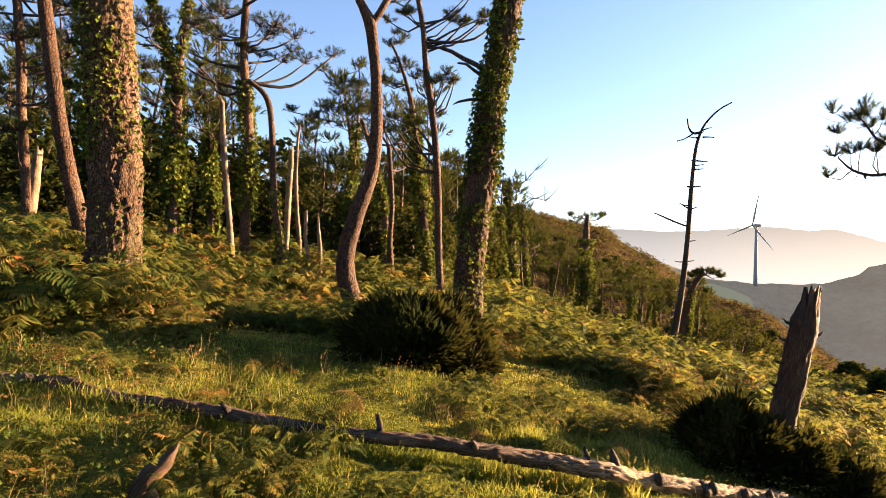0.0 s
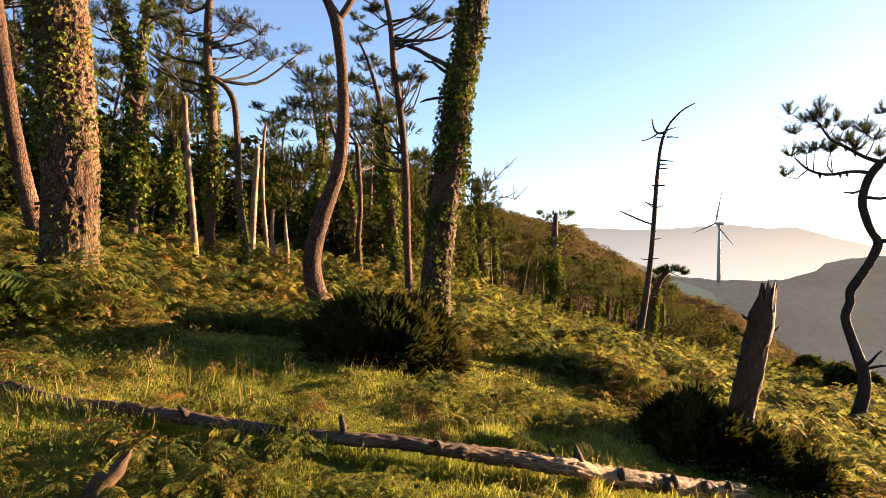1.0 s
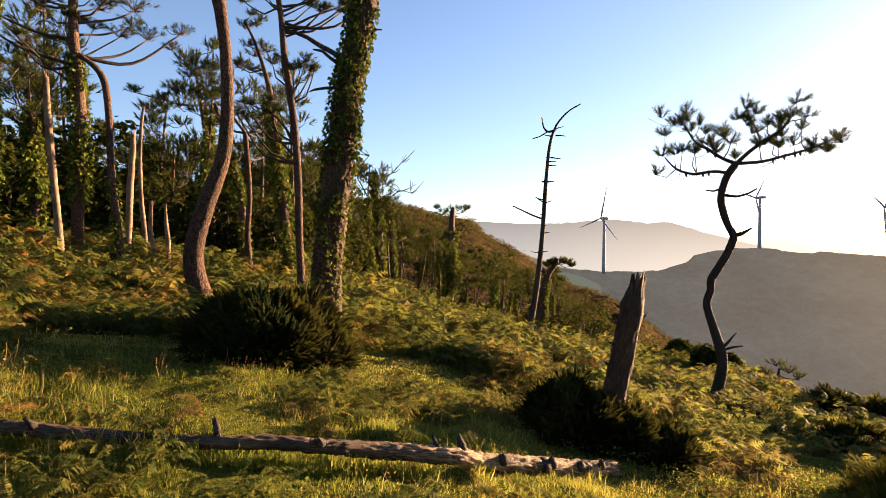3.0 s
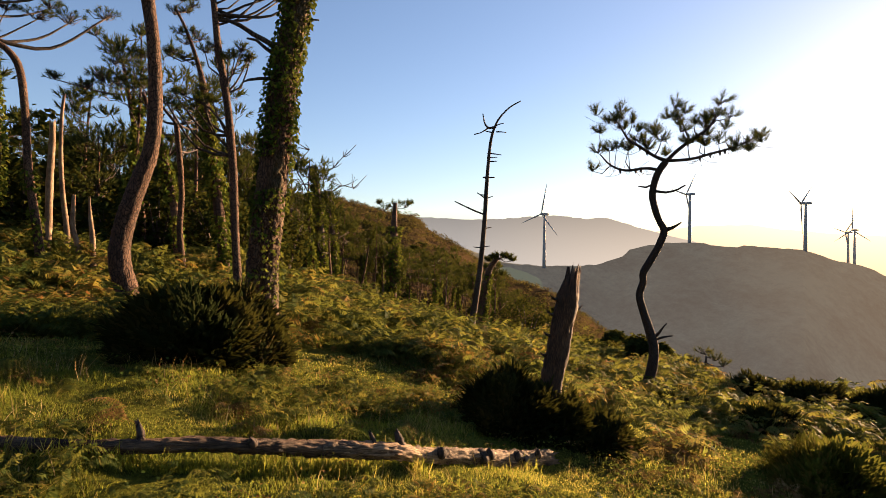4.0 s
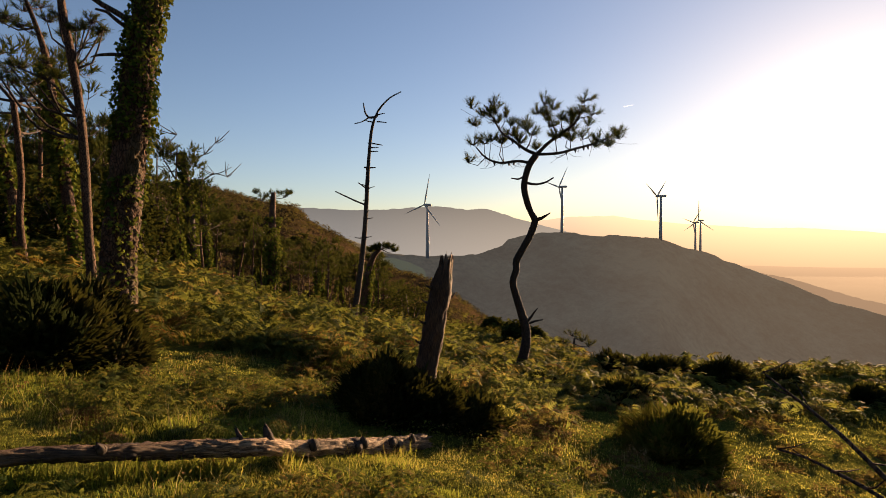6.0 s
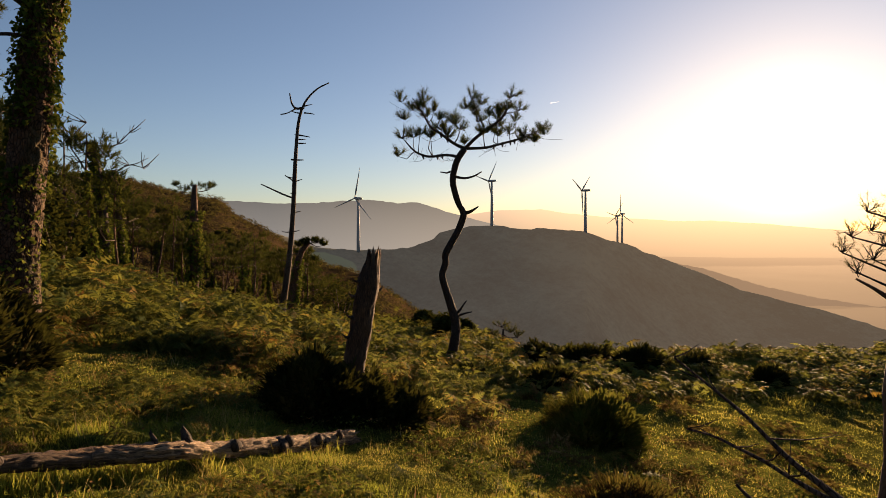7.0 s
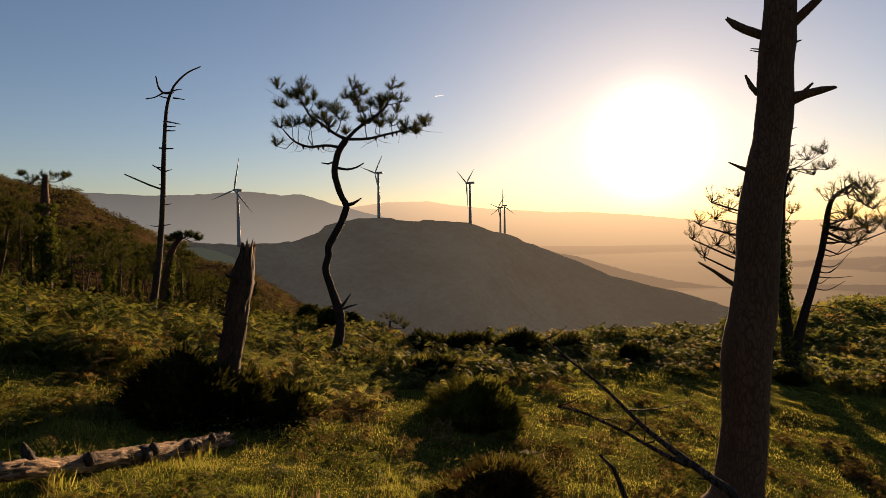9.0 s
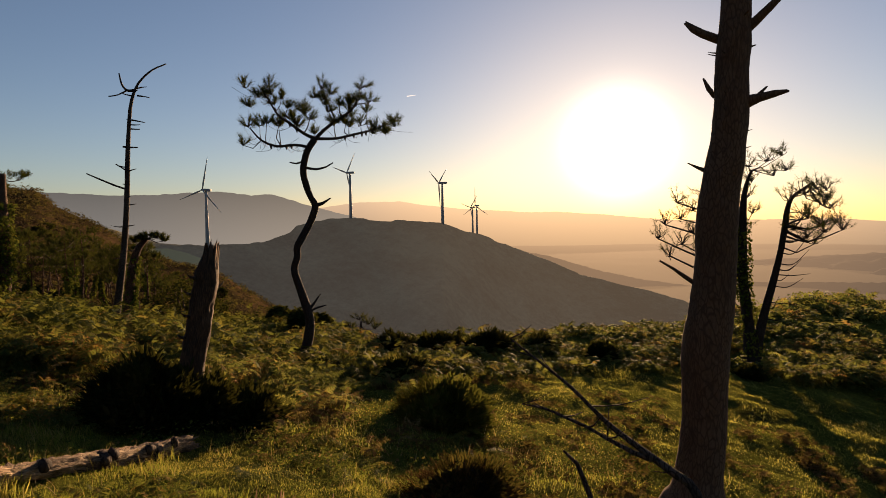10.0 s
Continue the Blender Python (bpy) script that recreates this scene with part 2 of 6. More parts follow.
GORSE = leaf_material("gorse_sprigs", [(0.2, (0.008, 0.012, 0.004)), (0.6, (0.018, 0.024, 0.008)), (0.95, (0.055, 0.046, 0.016))], 1.5, 0.08, 0.6, 0.6)
BROWN_SHRUB = leaf_material("brown_heather", [(0.2, (0.02, 0.014, 0.008)), (0.6, (0.06, 0.03, 0.014)), (0.95, (0.16, 0.08, 0.03))], 1.5, 0.2, 0.7, 0.7, 0.0)
HEATHER = leaf_material("heather_spikes", [(0.2, (0.136, 0.051, 0.0595)), (0.6, (0.289, 0.145, 0.153)), (0.95, (0.357, 0.221, 0.204))], 2.0, 0.3, 0.8, 0.7)
SHRUB = leaf_material("broad_leaves", [(0.2, (0.0075, 0.012, 0.0037)), (0.6, (0.018, 0.0285, 0.0075)), (0.95, (0.045, 0.0488, 0.012))], 0.7, 0.12, 0.7, 0.7, 0.0)
HERB = leaf_material("herb_leaves", [(0.1, (0.0213, 0.0425, 0.0102)), (0.6, (0.051, 0.085, 0.017)), (0.95, (0.111, 0.136, 0.0255))], 1.0, 0.3, 0.8, 0.5)
# the trail's sunlit white is given off as glow
TRAIL = haze_material("vapour", (0.8, 0.8, 0.8), (0.8, 0.8, 0.8), (0.62, 0.58, 0.52), (0.7, 0.62, 0.5), 0.9, 0.01)
TURBINE = Mat("turbine_paint").finish((0.25, 0.25, 0.245), 0.6, 0.2)
# far land: haze and sun glow are put into these emission colours
HILL = haze_material("hillside_with_haze_glow", (0.02, 0.03, 0.012), (0.34, 0.3, 0.16), (0.028, 0.0288, 0.027), (0.085, 0.063, 0.039), 0.6, 0.012, 0.2, ((248.0, 507.0, -35.0), 28.0))
RIDGE = haze_material("lower_ridge_with_haze_glow", (0.07, 0.075, 0.035), (0.13, 0.11, 0.06), (0.11, 0.088, 0.066), (0.38, 0.25, 0.14), 0.86, 0.006, 0.0, None, 0.45)
VALLEY = haze_material("valley_with_haze_glow", (0.07, 0.075, 0.035), (0.13, 0.11, 0.06), (0.125, 0.098, 0.072), (0.42, 0.275, 0.145), 0.88, 0.004, 0.0, None, 0.5)
MOUNTAIN = haze_material("mountains_with_haze_glow", (0.1, 0.1, 0.1), (0.13, 0.12, 0.11), (0.112, 0.112, 0.1), (0.33, 0.26, 0.165), 0.9, 0.002, 0.7)
MOUNTAIN_FAR = haze_material("far_mountains_with_haze_glow", (0.1, 0.1, 0.1), (0.13, 0.12, 0.11), (0.2, 0.165, 0.12), (0.56, 0.37, 0.19), 0.95, 0.002, -0.6)


# ---- mesh tools ----
rng = np.random.default_rng(7)


def vnoise(p):
    """Smooth value noise in 0..1 at the points p (n, 3)."""
    p = np.asarray(p, float)
    i = np.floor(p)
    f = p - i
    f = f * f * (3 - 2 * f)
    total = np.zeros(len(p))
    for dx in (0, 1):
        for dy in (0, 1):
            for dz in (0, 1):
                h = np.sin((i[:, 0] + dx) * 127.1 + (i[:, 1] + dy) * 311.7 + (i[:, 2] + dz) * 74.7) * 43758.5453
                w = np.where(dx, f[:, 0], 1 - f[:, 0]) * np.where(dy, f[:, 1], 1 - f[:, 1]) * np.where(dz, f[:, 2], 1 - f[:, 2])
                total += (h - np.floor(h)) * w
    return total


def fractal(p, octaves=4):
    p = np.asarray(p, float)
    total, amp, norm = np.zeros(len(p)), 1.0, 0.0
    for k in range(octaves):
        total += amp * vnoise(p * 2.0 ** k + 17.3 * k)
        norm += amp
        amp *= 0.5
    return total / norm


class Build:
    """Collects vertices, quads and triangles, and links them as one mesh object."""

    def __init__(self):
        self.v, self.q, self.t, self.uv, self.n = [], [], [], [], 0

    def add(self, verts, quads=None, tris=None, uv=None):
        verts = np.asarray(verts, float).reshape(-1, 3)
        if quads is not None and len(quads):
            self.q.append(np.asarray(quads, int).reshape(-1, 4) + self.n)
        if tris is not None and len(tris):
            self.t.append(np.asarray(tris, int).reshape(-1, 3) + self.n)
        self.v.append(verts)
        self.uv.append(np.zeros((len(verts), 2)) if uv is None else np.asarray(uv, float))
        self.n += len(verts)

    def mesh(self, name, material, smooth=False, uvs=False):
        me = bpy.data.meshes.new(name)
        v = np.concatenate(self.v)
        q = np.concatenate(self.q) if self.q else np.zeros((0, 4), int)
        t = np.concatenate(self.t) if self.t else np.zeros((0, 3), int)
        loops = np.concatenate([q.ravel(), t.ravel()]).astype(np.int32)
        starts = np.concatenate([np.arange(len(q)) * 4, len(q) * 4 + np.arange(len(t)) * 3]).astype(np.int32)
        me.vertices.add(len(v))
        me.vertices.foreach_set("co", v.astype(np.float32).ravel())
        me.loops.add(len(loops))
        me.loops.foreach_set("vertex_index", loops)
        me.polygons.add(len(starts))
        me.polygons.foreach_set("loop_start", starts)
        if uvs:
            layer = me.uv_layers.new(name="UVMap")
            layer.data.foreach_set("uv", np.concatenate(self.uv)[loops].astype(np.float32).ravel())
        me.polygons.foreach_set("use_smooth", np.full(len(starts), smooth))
        me.update(calc_edges=True)
        me.materials.append(material)
        return me

    def part(self, name, material, parent=None, label="", smooth=False, uvs=False):
        ob = new(name, self.mesh(name, material, smooth, uvs))
        if parent is not None:
            ob.parent = parent
            ob.matrix_parent_inverse = Matrix.Translation(-parent.location)
        if label:
            tagged(ob, label)
        return ob


def anchor(name, place, label, category, group=""):
    ob = new(name)
    ob.empty_display_size = 0.2
    ob.location = place
    return tagged(ob, label, category, group)


def smooth_line(points, step):
    """Catmull-Rom through rows of (x, y, z, radius), about a step apart."""
    p = np.asarray(points, float)
    e = np.vstack([2 * p[0] - p[1], p, 2 * p[-1] - p[-2]])
    out = []
    for k in range(1, len(e) - 2):
        n = max(1, int(np.linalg.norm(e[k + 1, :3] - e[k, :3]) / step))
        for s in np.arange(n) / n:
            a, b, c, d = e[k - 1], e[k], e[k + 1], e[k + 2]
            out.append(0.5 * (2 * b + (c - a) * s + (2 * a - 5 * b + 4 * c - d) * s * s + (3 * b - a - 3 * c + d) * s ** 3))
    out.append(p[-1])
    out = np.array(out)
    out[:, 3] = np.maximum(out[:, 3], 0.001)
    return out


def tube(b, points, seg=10, step=0.15, rough=0.0, grain=8.0, jag=0.0, furrow=0.0):
    """A round, tapered, slightly uneven limb along a line; jag: how ragged its broken end is; furrow: how close its bark is split."""
    line = smooth_line(points, step)
    c, r = line[:, :3], line[:, 3]
    tan = np.gradient(c, axis=0)
    tan /= np.linalg.norm(tan, axis=1)[:, None] + 1e-9
    side = np.cross(tan[0], (0.3, 1.0, 0.2))
    side /= np.linalg.norm(side)
    ang = np.arange(seg) / seg * 2 * math.pi
    n = len(c)
    runs = np.concatenate([[0.0], np.cumsum(np.linalg.norm(np.diff(c, axis=0), axis=1))])
    rad = np.repeat(r[:, None], seg, 1)
    turn, rise = np.tile(ang, n), np.repeat(runs, seg)
    if rough:
        probe = np.column_stack([np.cos(turn) * grain * 0.12, np.sin(turn) * grain * 0.12, rise * grain * 0.35]) + c[0]
        rad = rad * (1 + rough * (fractal(probe * 2.0, 3).reshape(n, seg) - 0.5) * 2)
    if furrow:
        wide = np.repeat(r, seg) * furrow
        probe = np.column_stack([np.cos(turn) * wide, np.sin(turn) * wide, rise * furrow * 0.45]) + 7.1
        rad = rad - 0.034 * (1 - np.minimum(np.abs(fractal(probe, 2).reshape(n, seg) - 0.5) * 9, 1))
    verts = []
    for k in range(n):
        side = side - tan[k] * np.dot(side, tan[k])
        side /= math.sqrt(np.dot(side, side)) + 1e-9
        up = np.array([tan[k][1] * side[2] - tan[k][2] * side[1], tan[k][2] * side[0] - tan[k][0] * side[2], tan[k][0] * side[1] - tan[k][1] * side[0]])
        pts = c[k] + (np.cos(ang)[:, None] * side + np.sin(ang)[:, None] * up) * rad[k][:, None]
        if jag and k == n - 1:
            pts = pts + tan[k] * (rng.random(seg)[:, None] - 0.35) * jag
        verts.append(pts)
    i = (np.arange(n - 1)[:, None] * seg + np.arange(seg)).ravel()
    j = (np.arange(n - 1)[:, None] * seg + (np.arange(seg) + 1) % seg).ravel()
    quads = np.column_stack([i, j, j + seg, i + seg])
    verts = np.vstack(verts + [c[:1], c[-1:]])
    uv = np.vstack([np.column_stack([np.tile(np.arange(seg) / seg, n), rise]), np.zeros((2, 2))])
    a = np.arange(seg)
    low = np.column_stack([np.full(seg, n * seg), (a + 1) % seg, a])
    top = np.column_stack([np.full(seg, n * seg + 1), (n - 1) * seg + a, (n - 1) * seg + (a + 1) % seg])
    b.add(verts, quads, np.vstack([low, top]), uv)
    return line


def turns(az, tilt, roll):
    """Rotation matrices (n, 3, 3): roll about y, then tilt about x, then az about z (radians)."""
    ca, sa, ct, st, cr, sr = np.cos(az), np.sin(az), np.cos(tilt), np.sin(tilt), np.cos(roll), np.sin(roll)
    o, z = np.ones_like(ca), np.zeros_like(ca)
    ra = np.stack([np.stack([ca, -sa, z], -1), np.stack([sa, ca, z], -1), np.stack([z, z, o], -1)], -2)
    rt = np.stack([np.stack([o, z, z], -1), np.stack([z, ct, -st], -1), np.stack([z, st, ct], -1)], -2)
    rr = np.stack([np.stack([cr, z, sr], -1), np.stack([z, o, z], -1), np.stack([-sr, z, cr], -1)], -2)
    return ra @ rt @ rr


def scatter(b, verts, tris, places, rot, size):
    """Adds one copy of a small triangle shape at each place."""
    n, k = len(places), len(verts)
    if not n:
        return
    v = np.einsum('nij,kj->nki', rot, verts) * np.asarray(size).reshape(n, 1, -1) + np.asarray(places)[:, None, :]
    t = (np.asarray(tris)[None] + (np.arange(n) * k)[:, None, None]).reshape(-1, 3)
    b.add(v.reshape(-1, 3), None, t)


# ---- the lie of the land ----
def smoothstep(a, b, x):
    s = np.clip((x - a) / (b - a), 0, 1)
    return s * s * (3 - 2 * s)


CREST_AZ = [-180, 30, 36, 43, 47, 60, 74, 88, 110, 180]
CREST_R = [300, 300, 34, 17, 13, 15, 19, 34, 60, 300]
# from bearing -70 round to -180 the land is raised unseen, to block sky light
SKY_AZ = [-180, -120, -70, -52, 0, 9.1, 12.5, 16.4, 17.4, 20.6, 23.6, 27.3, 30.1, 32, 34, 36.4, 40, 46, 130, 180]
SKY_E = [0.12, 0.34, 0.34, 0.14, 0.09, 0.075, 0.06, 0.048, 0.027, -0.003, -0.044, -0.072, -0.0945, -0.119, -0.147, -0.17, -0.24, -0.35, -0.3, -0.1]
EYE_X, EYE_Y, EYE_Z = 0.4, 0.15, 1.62


def near_height(x, y):
    z = 0.95 * np.where(y > 0, 1 - np.exp(-np.maximum(y, 0) / 5), y * 0.1)
    z = z - np.where(x > 0, 2.6 * np.tanh(0.1 * np.maximum(x, 0)), 0.12 * x)
    z = z - 0.006 * np.clip(x, 0, 40) * np.clip(y - 9, 0, 60)
    z = z - 0.5 * np.exp(-((x + 1.8) / 3.2) ** 2 - ((y - 10.5) / 6.0) ** 2) * smoothstep(4.8, 8.0, y)
    return z


def land(x, y, rough=True):
    """Height of the ground at x, y (arrays)."""
    x, y = np.asarray(x, float), np.asarray(y, float)
    dx, dy = x - EYE_X, y - EYE_Y
    r = np.hypot(dx, dy) + 1e-6
    az = np.degrees(np.arctan2(dx, dy))
    rc = np.interp(az, CREST_AZ, CREST_R)

    def inner(rr):
        zz = near_height(EYE_X + dx / r * rr, EYE_Y + dy / r * rr)
        over = np.maximum(rr - rc, 0)
        hollow = 0.42 * smoothstep(12, 24, az) * smoothstep(48, 39, az) * smoothstep(6.0, 10.5, rr)
        return zz - hollow - 0.34 * (np.sqrt(over * over + 9) - 3) - np.clip(over, 0, 6) * 0.05
    z = inner(np.minimum(r, 45.0))
    e0 = (inner(np.full_like(r, 45.0)) - EYE_Z) / 45.0
    es = np.interp(az, SKY_AZ, SKY_E)
    s = smoothstep(0, 1, np.log(np.clip(r, 45, 170) / 45) / math.log(170 / 45))
    zf = EYE_Z + (e0 + (es - e0) * s) * np.minimum(r, 170)
    zf = zf - 0.3 * np.maximum(r - 170, 0)
    z = np.where(r > 45, zf, z)
    if rough:
        p = np.column_stack([x.ravel(), y.ravel(), np.zeros(x.size)])
        bumps = (fractal(p * 0.9, 3).reshape(x.shape) - 0.5) * 0.16 + (fractal(p * 3.2, 2).reshape(x.shape) - 0.5) * 0.11
        z = z + bumps * smoothstep(0.5, 2.5, r)
        z = z + (fractal(p * 0.06, 5).reshape(x.shape) - 0.5) * 7.0 * smoothstep(55, 110, r) * smoothstep(185, 150, r)
        z = z + (fractal(p * 0.35, 4).reshape(x.shape) - 0.5) * 1.6 * smoothstep(50, 80, r)
    return np.maximum(z, -150.0)


def ground_z(x, y):
    return float(land(np.array([x]), np.array([y]))[0])


def make_ground():
    az = np.radians(np.concatenate([np.arange(-180, -52, 6), np.arange(-52, 112, 0.7), np.arange(112, 180, 6)]))
    rad = np.concatenate([[0.02], np.concatenate([np.geomspace(0.25, 1.4, 20), np.geomspace(1.45, 14, 190), np.geomspace(14.3, 5200, 200)])])
    a, r = np.meshgrid(az, rad)
    x, y = EYE_X + r * np.sin(a), EYE_Y + r * np.cos(a)
    z = land(x, y)
    n, m = len(az), len(rad)
    i = (np.arange(m - 1)[:, None] * n + np.arange(n)).ravel()
    j = (np.arange(m - 1)[:, None] * n + (np.arange(n) + 1) % n).ravel()
    b = Build()
    b.add(np.column_stack([x.ravel(), y.ravel(), z.ravel()]), np.column_stack([i, i + n, j + n, j]))
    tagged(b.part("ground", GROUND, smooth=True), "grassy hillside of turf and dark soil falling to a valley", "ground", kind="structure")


make_ground()


def ridge(name, label, material, az, elev, dist, front, back, amp, cells, depth):
    """A range of hills: its skyline by bearing, its slope towards the valley and its far side."""
    a = np.linspace(az[0], az[-1], cells)
    s = np.linspace(-1, 1, 60)
    s = np.sign(s) * np.abs(s) ** 1.5 * depth
    aa, ss = np.meshgrid(a, s)
    d = np.interp(aa, az, dist)
    r = d + ss
    x, y = EYE_X + r * np.sin(np.radians(aa)), EYE_Y + r * np.cos(np.radians(aa))
    crest = EYE_Z + np.interp(aa, az, elev) * d
    z = crest - np.where(ss < 0, -ss * front, ss * back)
    p = np.column_stack([x.ravel(), y.ravel(), np.zeros(x.size)])
    carve = (fractal(p / (depth * 0.12), 5).reshape(x.shape) - 0.5) * amp
    z = z + carve * smoothstep(0, 0.25 * depth, np.abs(ss)) + (fractal(p / (depth * 0.03), 4).reshape(x.shape) - 0.5) * amp * 0.13
    z = np.maximum(z, -152.0)
    n, m = len(a), len(s)
    i = (np.arange(m - 1)[:, None] * n + np.arange(n - 1)).ravel()
    b = Build()
    b.add(np.column_stack([x.ravel(), y.ravel(), z.ravel()]), np.column_stack([i, i + n, i + n + 1, i + 1]))
    tagged(b.part(name, material, smooth=True), label, "hill", kind="structure")


# far ranges whose haze is given off by their own surface
ridge("backdrop_hill", "broad grey-green hill across the valley, evening haze painted on as glow", HILL,
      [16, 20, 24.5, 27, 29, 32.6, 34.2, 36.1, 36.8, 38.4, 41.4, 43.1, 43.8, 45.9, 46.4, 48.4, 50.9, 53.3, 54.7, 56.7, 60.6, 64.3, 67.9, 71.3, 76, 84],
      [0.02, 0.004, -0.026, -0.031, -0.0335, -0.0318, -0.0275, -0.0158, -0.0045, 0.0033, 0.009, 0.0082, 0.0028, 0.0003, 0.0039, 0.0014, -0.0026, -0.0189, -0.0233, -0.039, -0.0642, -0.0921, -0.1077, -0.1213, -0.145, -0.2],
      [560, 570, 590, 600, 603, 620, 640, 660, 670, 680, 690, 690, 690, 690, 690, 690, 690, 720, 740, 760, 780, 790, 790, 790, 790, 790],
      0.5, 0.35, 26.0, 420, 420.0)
ridge("backdrop_ridge", "lower ridge behind the near hill, haze painted on as glow", RIDGE,
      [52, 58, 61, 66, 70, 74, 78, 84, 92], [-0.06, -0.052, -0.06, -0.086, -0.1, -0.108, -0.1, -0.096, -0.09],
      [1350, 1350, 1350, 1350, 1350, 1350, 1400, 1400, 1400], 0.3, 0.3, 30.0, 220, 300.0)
ridge("backdrop_valley", "valley floor with haze and low-sun glow painted on", VALLEY,
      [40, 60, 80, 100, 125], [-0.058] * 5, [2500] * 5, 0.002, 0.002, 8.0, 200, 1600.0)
ridge("backdrop_low_hills", "low hills rising from the valley, haze painted on as glow", RIDGE,
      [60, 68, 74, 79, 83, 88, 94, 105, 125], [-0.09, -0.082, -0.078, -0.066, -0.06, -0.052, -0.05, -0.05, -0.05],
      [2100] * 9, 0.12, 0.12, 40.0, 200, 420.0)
ridge("backdrop_mountains", "pale mountain range, its evening haze painted on as glow", MOUNTAIN,
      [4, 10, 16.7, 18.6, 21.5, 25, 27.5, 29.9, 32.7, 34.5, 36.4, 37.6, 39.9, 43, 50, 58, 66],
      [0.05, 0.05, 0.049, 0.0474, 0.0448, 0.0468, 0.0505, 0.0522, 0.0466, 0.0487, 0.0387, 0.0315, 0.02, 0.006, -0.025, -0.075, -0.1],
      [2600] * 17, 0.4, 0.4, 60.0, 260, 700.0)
ridge("backdrop_far_mountains", "farthest mountain range, pale haze and the sun's gold painted on", MOUNTAIN_FAR,
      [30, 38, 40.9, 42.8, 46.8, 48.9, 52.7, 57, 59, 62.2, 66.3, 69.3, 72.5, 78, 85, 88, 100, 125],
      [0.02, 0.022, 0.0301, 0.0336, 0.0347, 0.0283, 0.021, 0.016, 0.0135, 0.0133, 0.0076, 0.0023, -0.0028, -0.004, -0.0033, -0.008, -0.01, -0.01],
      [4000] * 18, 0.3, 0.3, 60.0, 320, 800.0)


# ---- the trees: their lines as (x, y, z, radius) ----
LEAN_PINE = [(-5.36, 9.65, 1.35, 0.139), (-5.39, 9.63, 1.58, 0.129), (-5.5, 9.57, 2.07, 0.129), (-5.62, 9.49, 2.7, 0.118), (-5.73, 9.42, 3.4, 0.107), (-5.82, 9.36, 4.1, 0.107), (-5.91, 9.3, 4.97, 0.102), (-5.96, 9.26, 5.48, 0.096), (-6.02, 9.22, 6.17, 0.086), (-6.06, 9.19, 7.04, 0.075)]
IVY_PINE_W = [(-3.63, 7.18, 1.02, 0.358), (-3.63, 7.18, 1.29, 0.312), (-3.62, 7.18, 1.9, 0.296), (-3.63, 7.18, 2.58, 0.296), (-3.67, 7.16, 3.26, 0.296), (-3.7, 7.14, 3.79, 0.288), (-3.74, 7.12, 4.33, 0.288), (-3.77, 7.1, 4.86, 0.273), (-3.84, 7.06, 5.64, 0.257), (-3.88, 7.03, 6.57, 0.234)]
FAR_W = [(-8.97, 13.26, 2.6, 0.101), (-9.02, 13.23, 3.6, 0.101), (-9.08, 13.18, 4.61, 0.101), (-9.1, 13.17, 5.61, 0.093), (-9.19, 13.1, 7.1, 0.093), (-9.28, 13.04, 8.32, 0.078)]
WHITE_STUB = [(-9.52, 14.1, 2.05, 0.141), (-9.49, 14.12, 2.26, 0.124), (-9.43, 14.16, 3.07, 0.116), (-9.41, 14.18, 3.48, 0.108), (-9.38, 14.2, 3.87, 0.091)]
IVY_FORK = [(-5.96, 13.84, 1.76, 0.131), (-5.95, 13.85, 2.19, 0.117), (-5.94, 13.85, 2.98, 0.124), (-5.93, 13.85, 4.18, 0.131), (-5.95, 13.84, 4.97, 0.131), (-5.95, 13.84, 5.64, 0.124)]
IVY_FORK_A = [(-5.95, 13.84, 5.51, 0.102), (-6.11, 13.77, 6.14, 0.088), (-6.28, 13.69, 6.77, 0.08), (-6.47, 13.59, 7.51, 0.066), (-6.55, 13.56, 8.15, 0.051)]
IVY_FORK_B = [(-5.94, 13.85, 5.64, 0.088), (-5.87, 13.88, 6.32, 0.073), (-5.78, 13.92, 7.28, 0.066), (-5.73, 13.94, 8.09, 0.051)]
BARE_A = [(-4.75, 14.33, 1.55, 0.08), (-4.8, 14.31, 2.23, 0.073), (-4.89, 14.28, 3.19, 0.073), (-4.97, 14.25, 4.14, 0.073), (-5.03, 14.23, 5.23, 0.058)]
IVY_B = [(-5.89, 16.04, 1.99, 0.099), (-5.91, 16.03, 2.91, 0.099), (-5.94, 16.02, 3.83, 0.091), (-6.02, 15.99, 4.75, 0.074)]
CROWN_PINE = [(-4.77, 15.38, 1.55, 0.14), (-4.78, 15.38, 2.29, 0.132), (-4.72, 15.39, 3.47, 0.132), (-4.75, 15.39, 4.65, 0.132), (-4.82, 15.36, 5.68, 0.117), (-4.89, 15.34, 6.41, 0.109), (-4.91, 15.33, 7.3, 0.101), (-4.88, 15.34, 8.05, 0.093), (-4.85, 15.35, 9.09, 0.078), (-4.87, 15.35, 10.13, 0.055)]
HOOK_PINE = [(-3.5, 14.19, 1.06, 0.092), (-3.56, 14.18, 1.85, 0.085), (-3.7, 14.14, 3.06, 0.078), (-3.76, 14.12, 4.28, 0.071), (-3.84, 14.1, 5.09, 0.071), (-3.98, 14.05, 5.41, 0.064), (-4.16, 14.0, 5.57, 0.056), (-4.33, 13.94, 5.67, 0.049)]
SNAG_A = [(-3.82, 15.66, 0.97, 0.086), (-3.77, 15.67, 2.02, 0.078), (-3.75, 15.68, 3.08, 0.078), (-3.71, 15.69, 3.83, 0.07), (-3.7, 15.69, 4.36, 0.062)]
